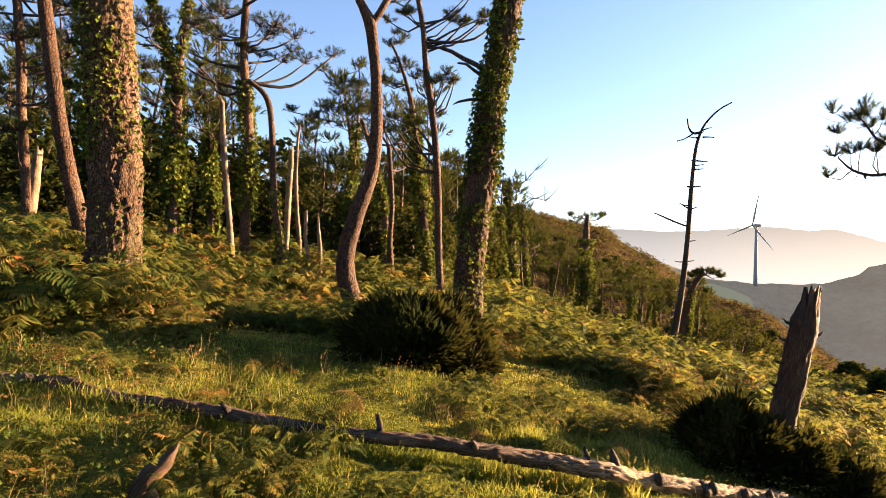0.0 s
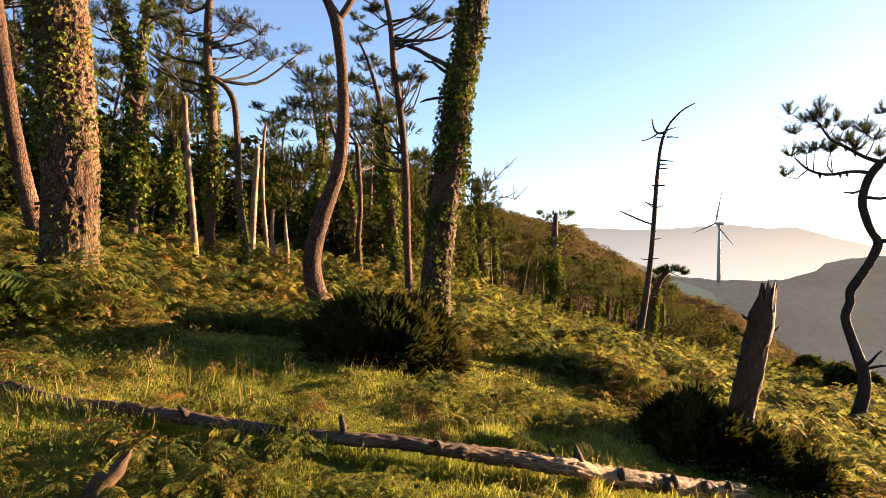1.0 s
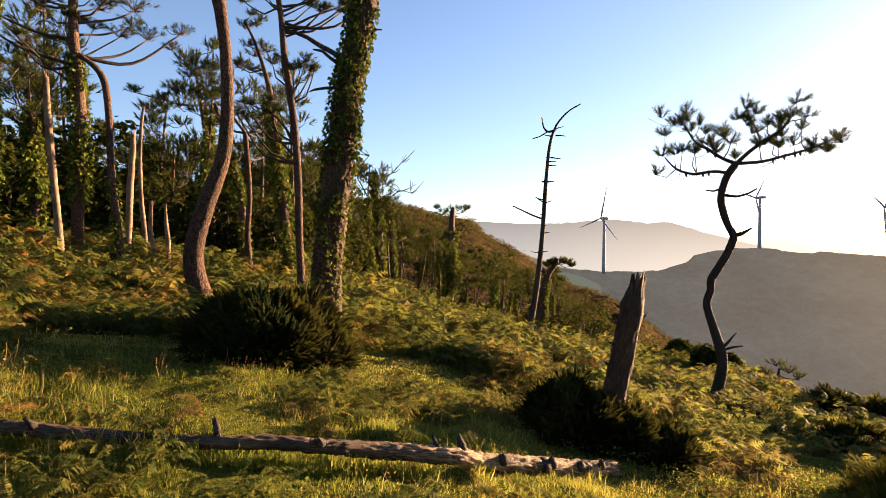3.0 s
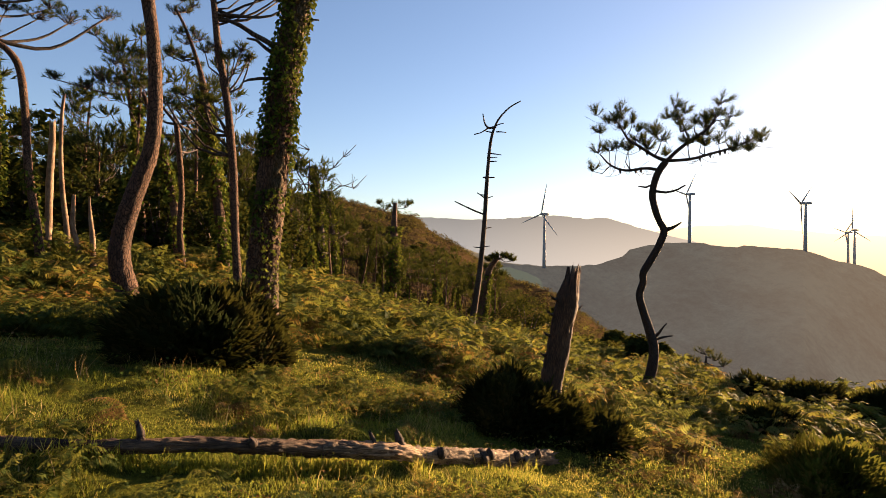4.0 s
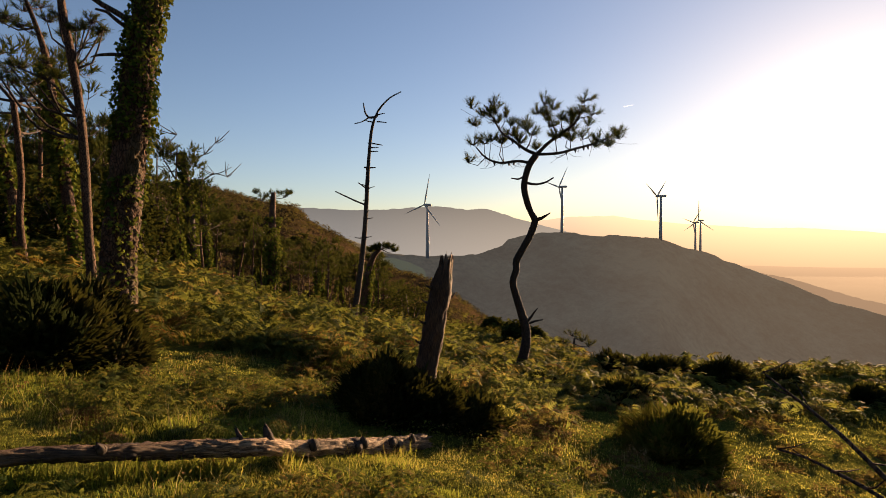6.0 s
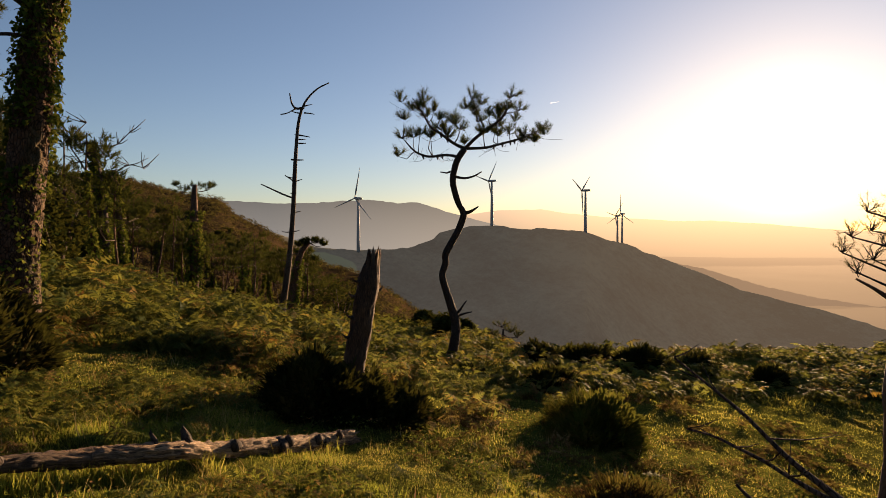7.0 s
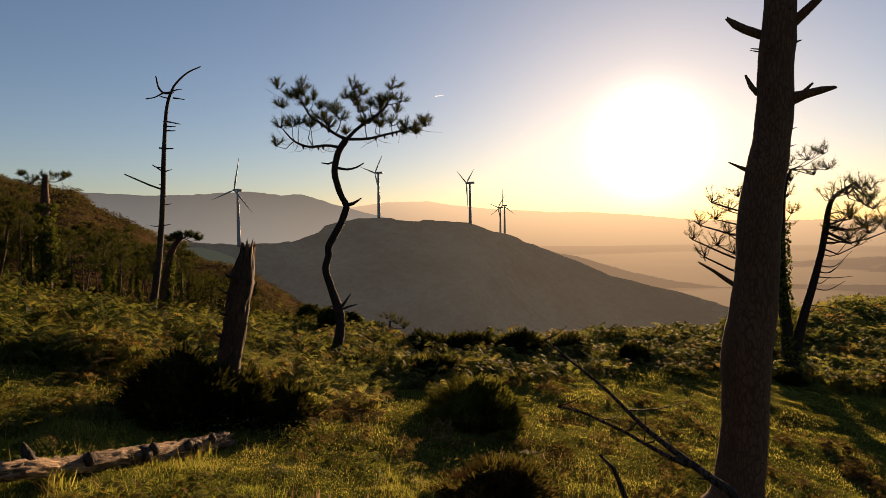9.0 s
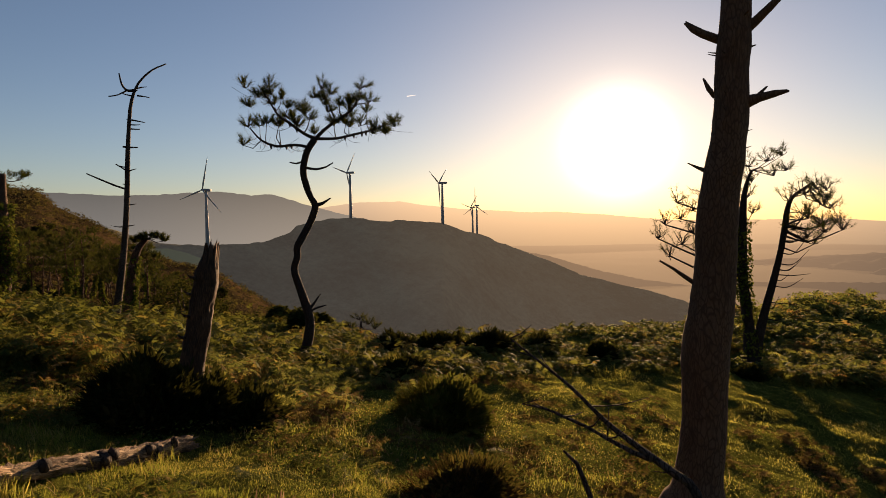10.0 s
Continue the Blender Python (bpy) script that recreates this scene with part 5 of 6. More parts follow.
b.part("log_body", LOG_WOOD, t, smooth=True, uvs=True)
body = np.vstack([thin, thick])
for sx, up, r in ((-2.2, 0.03, 0.018), (-0.95, 0.04, 0.02), (-0.06, 0.085, 0.02), (0.5, 0.025, 0.026), (1.42, 0.08, 0.03), (1.22, 0.06, 0.017), (1.75, 0.02, 0.04), (2.2, 0.03, 0.04), (2.5, 0.015, 0.04), (2.72, 0.03, 0.03), (2.12, -0.03, 0.045), (2.55, -0.03, 0.042)):
    s = body[int(np.argmin(np.abs(body[:, 0] - sx)))]
    side = -1 if up < 0.06 else rng.choice([-1, 1]) * 0.5
    dead_limb(t, [(s[0], s[1] + side * 0.01, s[2] + s[3] * 0.4, r * 1.25), (s[0], s[1] + side * (s[3] + 0.01), s[2] + s[3] * 0.6 + up * 0.5, r), (s[0] - 0.02, s[1] + side * (s[3] + 0.03), s[2] + s[3] + up, r * 0.45)], DEAD_BARK, 8, 0.03)
t = anchor("fallen_log", (FAR_LOG[1][0], FAR_LOG[1][1], ground_z(FAR_LOG[1][0], FAR_LOG[1][1])), "pale fallen trunk lying at the forest edge", "log")
b = Build()
tube(b, [(x, y, ground_z(x, y) + r * 0.8, r) for x, y, z, r in FAR_LOG], 14, 0.1, 0.15, 10, 0.2)
b.part("log_body", BARE_WOOD, t, smooth=True, uvs=True)
t = anchor("snapped_branch", (-1.0, 2.72, 0.6), "snapped stub of weathered wood in the grass", "branch")
def nearer(points, f=0.83):
    return [(0.25 + f * (x - 0.25), 0.19 + f * (y - 0.19), 1.64 + f * (z - 1.64), r * f) for x, y, z, r in points]


dead_limb(t, nearer([(x, y, z, r * 1.35) for x, y, z, r in [(-1.36, 3.16, 0.24, 0.03)] + SN]), STUMP_WOOD, 16, 0.05)
dead_limb(t, nearer([(x + 0.02, y, z, r * 1.5) for x, y, z, r in S2]), LOG_WOOD, 12, 0.04)


# ---- wind turbines ----
def turbine(x, y, base_z, hub_z, blade, face, phase, label):
    """face: bearing of the rotor's axis; phase: degrees of the first blade from upright."""
    top = anchor("wind_turbine", (x, y, base_z), label, "wind turbine", "turbines on the ridge")
    b = Build()
    tube(b, [(x, y, base_z - 6, 2.0), (x, y, base_z + 10, 1.8), (x, y, hub_z - 1.0, 1.1)], 16, 12)
    b.part("tower", TURBINE, top, smooth=True)
    ax = np.array([math.sin(radians(face)), math.cos(radians(face)), 0.0])
    c = np.array([x, y, hub_z])
    b = Build()
    tube(b, [(*(c - ax * 6.0), 1.0), (*(c - ax * 4), 1.4), (*(c + ax * 2), 1.4), (*(c + ax * 3.2), 1.1)], 8, 3)
    b.part("nacelle", TURBINE, top, smooth=True)
    h = c + ax * 4.4
    b = Build()
    tube(b, [(*(h - ax * 1.3), 1.1), (*h, 1.1), (*(h + ax * 1.2), 0.7), (*(h + ax * 1.8), 0.2)], 10, 1)
    hub = b.part("hub", TURBINE, top, smooth=True)
    right = np.array([ax[1], -ax[0], 0.0])
    for k in range(3):
        a = radians(phase + 120 * k)
        d = right * math.sin(a) + np.array([0, 0, 1.0]) * math.cos(a)
        b = Build()
        tube(b, [(*(h + d * s * blade), w) for s, w in ((0.02, 0.55), (0.1, 0.6), (0.2, 0.9), (0.5, 0.6), (0.8, 0.36), (1.0, 0.12))], 8, 3)
        b.part("blade", TURBINE, hub, smooth=True)


turbine(290.1, 525.7, -19.5, 34.3, 32, 75 + 180, -14, "white wind turbine standing in the saddle of the hill")
turbine(461.9, 513.2, 6.0, 59.5, 32, 342, 38, "white wind turbine on the highest part of the hill")
turbine(536.2, 435.0, -2.0, 46.7, 31, 343, 53, "white wind turbine on the ridge, seen almost edge-on")
turbine(796.3, 572.0, -24.0, 26.8, 31, 275, 0, "farther wind turbine low behind the ridge")
turbine(856.8, 625.0, -22.0, 25.5, 31, 290, -45, "farther wind turbine partly behind its neighbour")


# ---- forest behind ----
def bearing(az, r):
    return EYE_X + r * math.sin(radians(az)), EYE_Y + r * math.cos(radians(az))


def wild_pine(x, y, height, ivy, dense, low=0.5):
    z = ground_z(x, y)
    lean = rng.normal(0, 0.05, 2)
    bend = rng.normal(0, 0.25, 2)
    r = 0.008 * height + rng.uniform(0.02, 0.06)
    pts = [(x + lean[0] * height * s + bend[0] * math.sin(3 * s), y + lean[1] * height * s + bend[1] * math.sin(3 * s), z + height * s, r * (1 - 0.75 * s))
           for s in (0, 0.2, 0.4, 0.6, 0.8, 1.0)]
    t, l = tree("forest_pine", "slender forest pine with dark crown and bare lower stem" if not ivy else "ivy-clad forest pine with dark crown", [pts], PINE_BARK, 7, 0.4, 0.05, group="forest pines")
    clumps = []
    for k in range(dense):
        s = rng.uniform(low, 1.03)
        a = rng.uniform(0, 2 * math.pi)
        reach = (1.15 - s) * height * 0.28 * rng.uniform(0.3, 1.0) + 0.3
        q = nearest(l[0], (x, y, z + s * height))
        clumps.append((q[0] + math.cos(a) * reach, q[1] + math.sin(a) * reach, z + s * height + 0.15 * reach, rng.uniform(0.4, 0.75)))
    crown_parts(t, l[0], clumps, DEAD_BARK, 11, 16, 0.3, 0.018, joined=True)
    if ivy:
        ivy_on(t, l[0], 0.05, rng.uniform(0.5, 0.8), 900, 0.16, 0.2)


def leafy_bush(name, label, x, y, rx, h, n, leaf, material=SHRUB):
    """A rounded broad-leaved bush: short stems and a crown of leaf sprays."""
    z = ground_z(x, y)
    t = anchor(name, (x, y, z), label, "bush")
    wood, b = Build(), Build()
    for k in range(4):
        a = rng.uniform(0, 2 * math.pi)
        tube(wood, [(x, y, z - 0.1, 0.05 * h ** 0.5), (x + math.cos(a) * rx * 0.4, y + math.sin(a) * rx * 0.4, z + h * 0.5, 0.025), (x + math.cos(a) * rx * 0.7, y + math.sin(a) * rx * 0.7, z + h * 0.8, 0.01)], 4, 0.8)
    wood.part("framework", DEAD_BARK, t, smooth=True)
    d = rng.normal(0, 1, (n, 3))
    d /= np.linalg.norm(d, axis=1)[:, None]
    lump = fractal(d * 2.2 + x, 3)
    rad = (0.55 + 0.75 * lump) * rng.uniform(0.72, 1.0, n)
    pos = np.array([x, y, z + h * 0.5]) + d * rad[:, None] * np.array([rx, rx, h * 0.55])
    pos[:, 2] = np.maximum(pos[:, 2], z + 0.05)
    rot = turns(rng.uniform(0, 6.28, n), rng.uniform(-1.2, 0.6, n), rng.normal(0, 0.6, n))
    scatter(b, LEAF_V, LEAF_T, pos, rot, leaf * rng.uniform(0.6, 1.3, n))
    b.part("foliage", material, t)


# dark trees closing the wood
for k in range(60):
    az, r = rng.uniform(-50, 9), rng.uniform(19, 58)
    if az > 0 and r < 30:
        r += 14
    x, y = bearing(az, r)
    wild_pine(x, y, rng.uniform(6.5, 9.5) * (0.75 + 0.006 * max(0, -az)), rng.random() < 0.35, 13)
for k in range(58):
    az, r = rng.uniform(7.5, 25), rng.uniform(38, 76)
    if (12.3 < az < 16.2 and r < 47) or (5 < az < 10 and r < 40):
        r += 14
    x, y = bearing(az, r)
    wild_pine(x, y, rng.uniform(4.4, 6.4) * (1.15 - 0.012 * az), rng.random() < 0.4, 9, 0.66)
for k in range(36):
    az, r = rng.uniform(11, 27), rng.uniform(44, 92)
    x, y = bearing(az, r)
    wild_pine(x, y, rng.uniform(3.2, 5.0), rng.random() < 0.2, 8, 0.68)
for k in range(46):
    az, r = rng.uniform(-14, 10.5), rng.uniform(29, 56)
    if az > 4.5 and r < 39:
        r += 14
    x, y = bearing(az, r)
    wild_pine(x, y, rng.uniform(4.6, 6.4), rng.random() < 0.25, 14)
for k in range(26):
    az, r = rng.uniform(-30, 5), rng.uniform(22, 40)
    x, y = bearing(az, r)
    wild_pine(x, y, rng.uniform(3.2, 4.8), rng.random() < 0.3, 15)
for k in range(56):
    az, r = rng.uniform(-50, 4), rng.uniform(19.5, 30)
    x, y = bearing(az, r)
    leafy_bush("forest_bush", "dark leafy undergrowth below the pines", x, y, rng.uniform(0.9, 1.6), rng.uniform(1.4, 3.0), 900, 0.17)
for k in range(120):
    az, r = rng.uniform(-50, 7), rng.uniform(23, 60)
    if az > -10:
        r = rng.uniform(42, 62)
    x, y = bearing(az, r)
    leafy_bush("forest_bush", "dark leafy undergrowth below the pines", x, y, rng.uniform(1.3, 2.4), rng.uniform(2.2, 5.2), 850, 0.27)
for k in range(12):
    az, r = rng.uniform(12, 33), rng.uniform(60, 110)
    x, y = bearing(az, r)
    leafy_bush("slope_bush", "low rounded bush on the open slope", x, y, rng.uniform(0.8, 1.6), rng.uniform(0.9, 1.8), 600, 0.3)
for az, r, rx, h in ((27.3, 34, 1.7, 2.6), (29.0, 36, 1.4, 1.9), (25.8, 36, 1.5, 2.2), (37.8, 20, 0.55, 0.95), (39.6, 22, 0.4, 0.75), (35.6, 26, 0.6, 1.0)):
    x, y = bearing(az, r)
    leafy_bush("round_bush", "rounded sunlit bush on the slope", x, y, rx, h, 1800, 0.13)
x, y = bearing(43.2, 20)
z = ground_z(x, y)
t, l = tree("small_pine", "small flat-topped pine below the slope's edge", [[(x, y, z, 0.06), (x + 0.05, y, z + 0.6, 0.05), (x + 0.1, y, z + 1.0, 0.03)]], YOUNG_BARK, 8, 0.15)
crown_parts(t, l[0], [(x + dx, y, z + 0.95 + dz, 0.28) for dx, dz in ((0, 0.1), (0.45, 0), (-0.4, 0), (0.75, -0.15), (-0.65, -0.1))], YOUNG_BARK, 10, 20, 0.15, 0.008)


# ---- gorse and heather mounds ----
SPRIG_V = np.array([(-0.035, 0, 0), (0.035, 0, 0), (0, 0.05, 1.0), (0.13, 0.06, 0.55), (-0.12, -0.06, 0.7)])
SPRIG_T = np.array([(0, 1, 2), (1, 3, 2), (0, 2, 4)])


def gorse(x, y, rx, ry, h, n, label, size=0.16, material=GORSE):
    """A dense mound of upright sprigs over dark wood."""
    z = ground_z(x, y)
    t = anchor("gorse_bush", (x, y, z), label, "shrub", "dark shrubs")
    core = Build()
    u, w = np.meshgrid(np.linspace(0, 2 * math.pi, 25)[:-1], np.linspace(0.02, 1, 9))
    cx, cy = x + np.cos(u) * np.sin(w * 1.57) * rx * 0.62, y + np.sin(u) * np.sin(w * 1.57) * ry * 0.62
    cz = z - 0.1 + np.cos(w * 1.57) * (h * 0.62 + 0.1)
    m = 24
    i = (np.arange(8)[:, None] * m + np.arange(m)).ravel()
    j = (np.arange(8)[:, None] * m + (np.arange(m) + 1) % m).ravel()
    core.add(np.column_stack([cx.ravel(), cy.ravel(), cz.ravel()]) + rng.normal(0, 0.03, (cx.size, 3)), np.column_stack([i, i + m, j + m, j]))
    core.part("core", DEAD_BARK, t, "tangled dark stems")
    b = Build()
    n = int(n * 1.3)
    a, e = rng.uniform(0, 2 * math.pi, n), np.arccos(rng.uniform(0.0, 1, n))
    lump = 0.45 + 1.0 * fractal(np.column_stack([np.cos(a) * np.sin(e) * 2.5 + x, np.sin(a) * np.sin(e) * 2.5 + y, np.cos(e) * 2.5]), 3)
    q = lump * rng.uniform(0.7, 1.0, n)
    pos = np.column_stack([x + np.cos(a) * np.sin(e) * rx * q, y + np.sin(a) * np.sin(e) * ry * q, z + np.cos(e) * h * q * rng.uniform(0.85, 1.15, n) - 0.03])
    rot = turns(a - math.pi / 2, -e * 0.8 + rng.normal(0, 0.3, n), rng.normal(0, 0.4, n))
    scatter(b, SPRIG_V, SPRIG_T, pos, rot, size * rng.uniform(0.6, 1.4, n))
    b.part("foliage", material, t, "dark green spiny sprigs")


gorse(-0.05, 5.95, 0.62, 0.6, 0.55, 9000, "large dark gorse bush below the ivy-wrapped pine", 0.12)
gorse(0.3, 6.4, 0.5, 0.45, 0.6, 6000, "tall gorse against the ivy-wrapped pine", 0.12)
gorse(0.5, 6.05, 0.38, 0.36, 0.4, 3000, "gorse bush mixed with golden bracken", 0.1)
gorse(2.85, 5.25, 0.52, 0.46, 0.58, 7500, "dark gorse bush round the foot of the broken trunk", 0.1)
gorse(3.2, 5.15, 0.48, 0.4, 0.44, 4500, "dark gorse mound against the broken trunk", 0.1)
gorse(3.62, 5.0, 0.42, 0.32, 0.32, 3500, "dark low gorse beside the broken trunk", 0.09)
gorse(5.9, 4.4, 0.6, 0.56, 0.44, 7000, "rounded olive-brown shrub at the edge of the turf", 0.09, ROUGH_GRASS)
gorse(4.15, 2.75, 0.5, 0.42, 0.33, 5500, "low brown heather clump near the path", 0.07, BROWN_SHRUB)
gorse(-3.9, 6.9, 0.8, 0.6, 0.35, 4000, "dark shrub at the foot of the thick pine", 0.1)
for az, r, s in ((41, 10.8, 0.5), (47, 12.0, 0.55), (51.5, 12.8, 0.65), (56, 13.0, 0.7), (61, 13.8, 0.55), (48.5, 9.4, 0.42), (67, 14.2, 0.45), (79.5, 14.5, 0.35)):
    x, y = bearing(az, r)
    gorse(x, y, s, s * 0.8, 0.66 * s, int(4200 * s), "rounded dark shrub among bracken on the slope's edge", 0.11)
b = Build()
n = 1500
pos_a, pos_r = rng.uniform(36, 58, n), rng.uniform(2.7, 3.9, n)
hx, hy = EYE_X + pos_r * np.sin(np.radians(pos_a)), EYE_Y + pos_r * np.cos(np.radians(pos_a))
keep = vnoise(np.column_stack([hx * 2.2, hy * 2.2, hx * 0])) > 0.45
hx, hy = hx[keep], hy[keep]
s9 = rng.uniform(0.06, 0.17, len(hx))
spike_v = np.array([(0.03, 0, 0), (-0.03, 0.03, 0.0), (0, 0, 0.35), (0.11, 0, 0.45), (-0.09, 0.07, 0.5), (0, -0.1, 0.6), (0, 0, 1.0)])
spike_t = np.array([(0, 1, 2), (2, 3, 6), (2, 4, 6), (2, 5, 6), (3, 4, 5)])
scatter(b, spike_v, spike_t, np.column_stack([hx, hy, land(hx, hy)]), turns(rng.uniform(0, 6.28, len(hx)), rng.normal(0, 0.25, len(hx)), rng.normal(0, 0.25, len(hx))), np.column_stack([s9 * 0.6, s9 * 0.6, s9]))
tagged(b.part("heather", HEATHER), "faded pink heather spikes in the turf", "heather", kind="stuff")


# ---- bracken ----
def frond(pairs, lobes, fat=0.14):
    """One frond about a metre long: a rising stalk, an arching blade, pinnae in pairs; lobes: leaflets on each pinna."""
    s = np.linspace(0, 1, pairs + 1)
    spine = np.column_stack([0.03 * np.sin(s * 3), 0.08 + 0.62 * s + 0.1 * s * s, 0.36 + 0.5 * s - 0.48 * s * s])
    v = [(-0.008, 0, 0), (0.008, 0, 0)] + [tuple(p) for p in spine]
    t = [(0, 1, 2)]
    for k in range(pairs):
        wide = 0.33 * (1 - s[k]) ** 0.8 + 0.02
        a, c = 2 + k, 3 + k
        for sign in (-1, 1):
            root = (spine[k] + spine[k + 1]) / 2
            d = np.array([sign * 0.86, 0.3 + 0.1 * math.sin(k * 1.7), -0.4 + 0.16 * math.sin(k * 2.1 + sign)])
            tip = root + d * wide
            if not lobes:
                v.append(tuple(tip))
                t.append((a, c, len(v) - 1))
                continue
            prev = a
            for q in range(lobes):
                f = (q + 1) / lobes
                here = root + d * wide * f + np.array([0, 0, -0.08 * wide * f * f])
                v.append(tuple(here))
                me = len(v) - 1
                w = fat * wide * (1 - 0.85 * f) + 0.006
                back = root + d * wide * (f - 0.4 / lobes)
                v.append((back[0], back[1] + w, back[2] - 0.01))
                v.append((back[0], back[1] - w * 0.9, back[2] - 0.01))
                t += [(prev, me, len(v) - 2), (prev, len(v) - 1, me)]
                prev = me
    return np.array(v), np.array(t)


LOG_X, LOG_Y = [p[0] for p in LOG + LOG2], [p[1] for p in LOG + LOG2]


def beside_log(x, y):
    """True on the strip along the log and just before it, where only short turf grows."""
    gap = y - np.interp(x, LOG_X, LOG_Y)
    ahead = np.interp(x, [-2, 0.5, 1.2, 3], [-0.06, -0.12, -0.4, -0.6])
    return (x > -2.9) & (x < 3.15) & (gap > ahead) & (gap < 0.12)


def by_stub(x, y):
    """True on the bare patch round the snapped branch."""
    along = np.clip((x + 1.0) * 0.44 - (y - 2.72) * 0.9, -0.05, 0.2)
    return np.hypot(x + 1.0 - along * 0.44, y - 2.72 + along * 0.9) < 0.09


LAWN_AZ = [-180, -55, -38, -20, -6, 4, 10, 18, 24, 30, 38, 46, 52, 58, 66, 75, 85, 95, 115, 180]
LAWN_R = [8, 6.2, 5.8, 6.0, 5.2, 5.0, 6.2, 7.0, 6.2, 5.6, 6.6, 7.2, 8.8, 10.8, 12.2, 13.4, 14.8, 15.2, 14, 8]


def lawn_edge(x, y):
    """Above 0 out in the bracken, below 0 on the turf."""
    dx, dy = x - EYE_X, y - EYE_Y
    r = np.hypot(dx, dy)
    edge = np.interp(np.degrees(np.arctan2(dx, dy)), LAWN_AZ, LAWN_R)
    wob = fractal(np.column_stack([x * 0.9, y * 0.9, x * 0 + 3]), 3) - 0.5
    return r - edge * (1 + 0.25 * wob)


def polar(n, az0, az1, r0, r1):
    r = np.sqrt(rng.uniform(r0 * r0, r1 * r1, n))
    a = np.radians(rng.uniform(az0, az1, n))
    return EYE_X + r * np.sin(a), EYE_Y + r * np.cos(a)


def clumps_at(x, y):
    return 0.5 * fractal(np.column_stack([x * 0.7, y * 0.7, x * 0 + 9]), 2) + 0.5 * vnoise(np.column_stack([x * 1.5, y * 1.5, x * 0 + 4]))


def spray(pairs):
    """The leafy end of a frond: a drooping midrib with broad toothed pinnae in pairs."""
    f = np.linspace(0, 1, pairs + 1)
    v = [(0.02 * math.sin(4 * a), a, 0.1 * a - 0.3 * a * a) for a in f]
    t = []
    for k in range(pairs):
        wide = 0.46 * (1 - f[k]) ** 0.8 + 0.04
        for sign in (-1, 1):
            v.append((sign * wide, (f[k] + f[k + 1]) / 2 + 0.3 * wide, v[k][2] - 0.28 * wide + 0.05 * math.sin(3 * k + sign)))
            t.append((k, k + 1, len(v) - 1))
    return np.array(v), np.array(t)


def bracken(name, label, n, az0, az1, r0, r1, pairs, size, leaf, material, edge=0.0, sprays=60, thin=0.3, fronds=None):
    """Rounded clumps clad in layered sprays that droop outwards, with gaps between; fronds: how many a clump, their pairs and size."""
    x, y = polar(n, az0, az1, r0, r1)
    keep = (lawn_edge(x, y) > edge) & (clumps_at(x, y) > thin) & ~beside_log(x, y)
    x, y = x[keep], y[keep]
    m = len(x)
    az = np.degrees(np.arctan2(x - EYE_X, y - EYE_Y))
    low = 1 - 0.66 * smoothstep(32, 52, az) * (1 - 0.4 * smoothstep(72, 84, az))
    wide = size * rng.uniform(0.6, 1.25, m)
    high = wide * rng.uniform(0.7, 1.25, m) * (0.1 + 1.8 * clumps_at(x, y)) * low
    z = land(x, y)
    cx, cy, cz, cw, ch = x, y, z, wide, high
    x, y, z, wide, high = (np.repeat(a, sprays) for a in (x, y, z, wide, high))
    m = len(x)
    q, th, shell = np.sqrt(rng.random(m)), rng.uniform(0, 2 * math.pi, m), rng.uniform(0.55, 1.08, m)
    dome = np.sqrt(np.maximum(1 - q * q, 0))
    pos = np.column_stack([x + np.cos(th) * q * wide * shell, y + np.sin(th) * q * wide * shell, z + 0.02 + high * dome * shell])
    rot = turns(th - math.pi / 2 + rng.normal(0, 0.7, m), 0.45 - 0.8 * q + rng.normal(0, 0.35, m), rng.normal(0, 0.45, m))
    v, t = spray(pairs)
    b = Build()
    scatter(b, v, t, pos, rot, leaf * rng.uniform(0.6, 1.25, m))
    if fronds:
        v, t = frond(fronds[1], fronds[3], 0.85)
        n2 = len(cx) * fronds[0]
        cx, cy, cz, cw, ch = (np.repeat(a, fronds[0]) for a in (cx, cy, cz, cw, ch))
        th, q = rng.uniform(0, 2 * math.pi, n2), np.sqrt(rng.random(n2)) * 0.8
        dome = np.sqrt(1 - q * q)
        size2 = fronds[2] * rng.uniform(0.6, 1.2, n2)
        pos = np.column_stack([cx + np.cos(th) * q * cw, cy + np.sin(th) * q * cw, cz + ch * dome * rng.uniform(0.75, 1.1, n2) - 0.3 * size2])
        rot = turns(th - math.pi / 2 + rng.normal(0, 0.6, n2), rng.normal(0.0, 0.3, n2) - 0.3 * q, rng.normal(0, 0.35, n2))
        scatter(b, v, t, pos, rot, size2)
    tagged(b.part(name, material), label, "bracken", kind="stuff")


# sunward bearings get the bracken whose colour holds some of the sunlight
bracken("bracken", "golden bracken fern with low sunlight put into its colour", 290, 27, 100, 4.2, 9.5, 5, 0.35, 0.14, SUNLIT_GOLD_BRACKEN, 0.25, 46, 0.44, (26, 11, 0.42, 1))
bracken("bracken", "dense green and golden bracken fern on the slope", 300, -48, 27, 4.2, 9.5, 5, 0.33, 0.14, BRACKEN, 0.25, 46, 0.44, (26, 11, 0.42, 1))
bracken("bracken", "dense bracken fern rolling over the hillside", 2100, -50, 102, 9.5, 22, 4, 0.42, 0.18, BRACKEN, 0.3, 26, 0.46, (13, 8, 0.48, 0))
bracken("bracken", "bracken along the edge of the clearing", 420, 50, 106, 10.5, 24, 4, 0.4, 0.18, SUNLIT_GOLD_BRACKEN, 0.5, 30, 0.25, (14, 8, 0.45, 0))
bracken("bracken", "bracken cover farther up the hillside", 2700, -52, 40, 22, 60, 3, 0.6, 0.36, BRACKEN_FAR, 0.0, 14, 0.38)
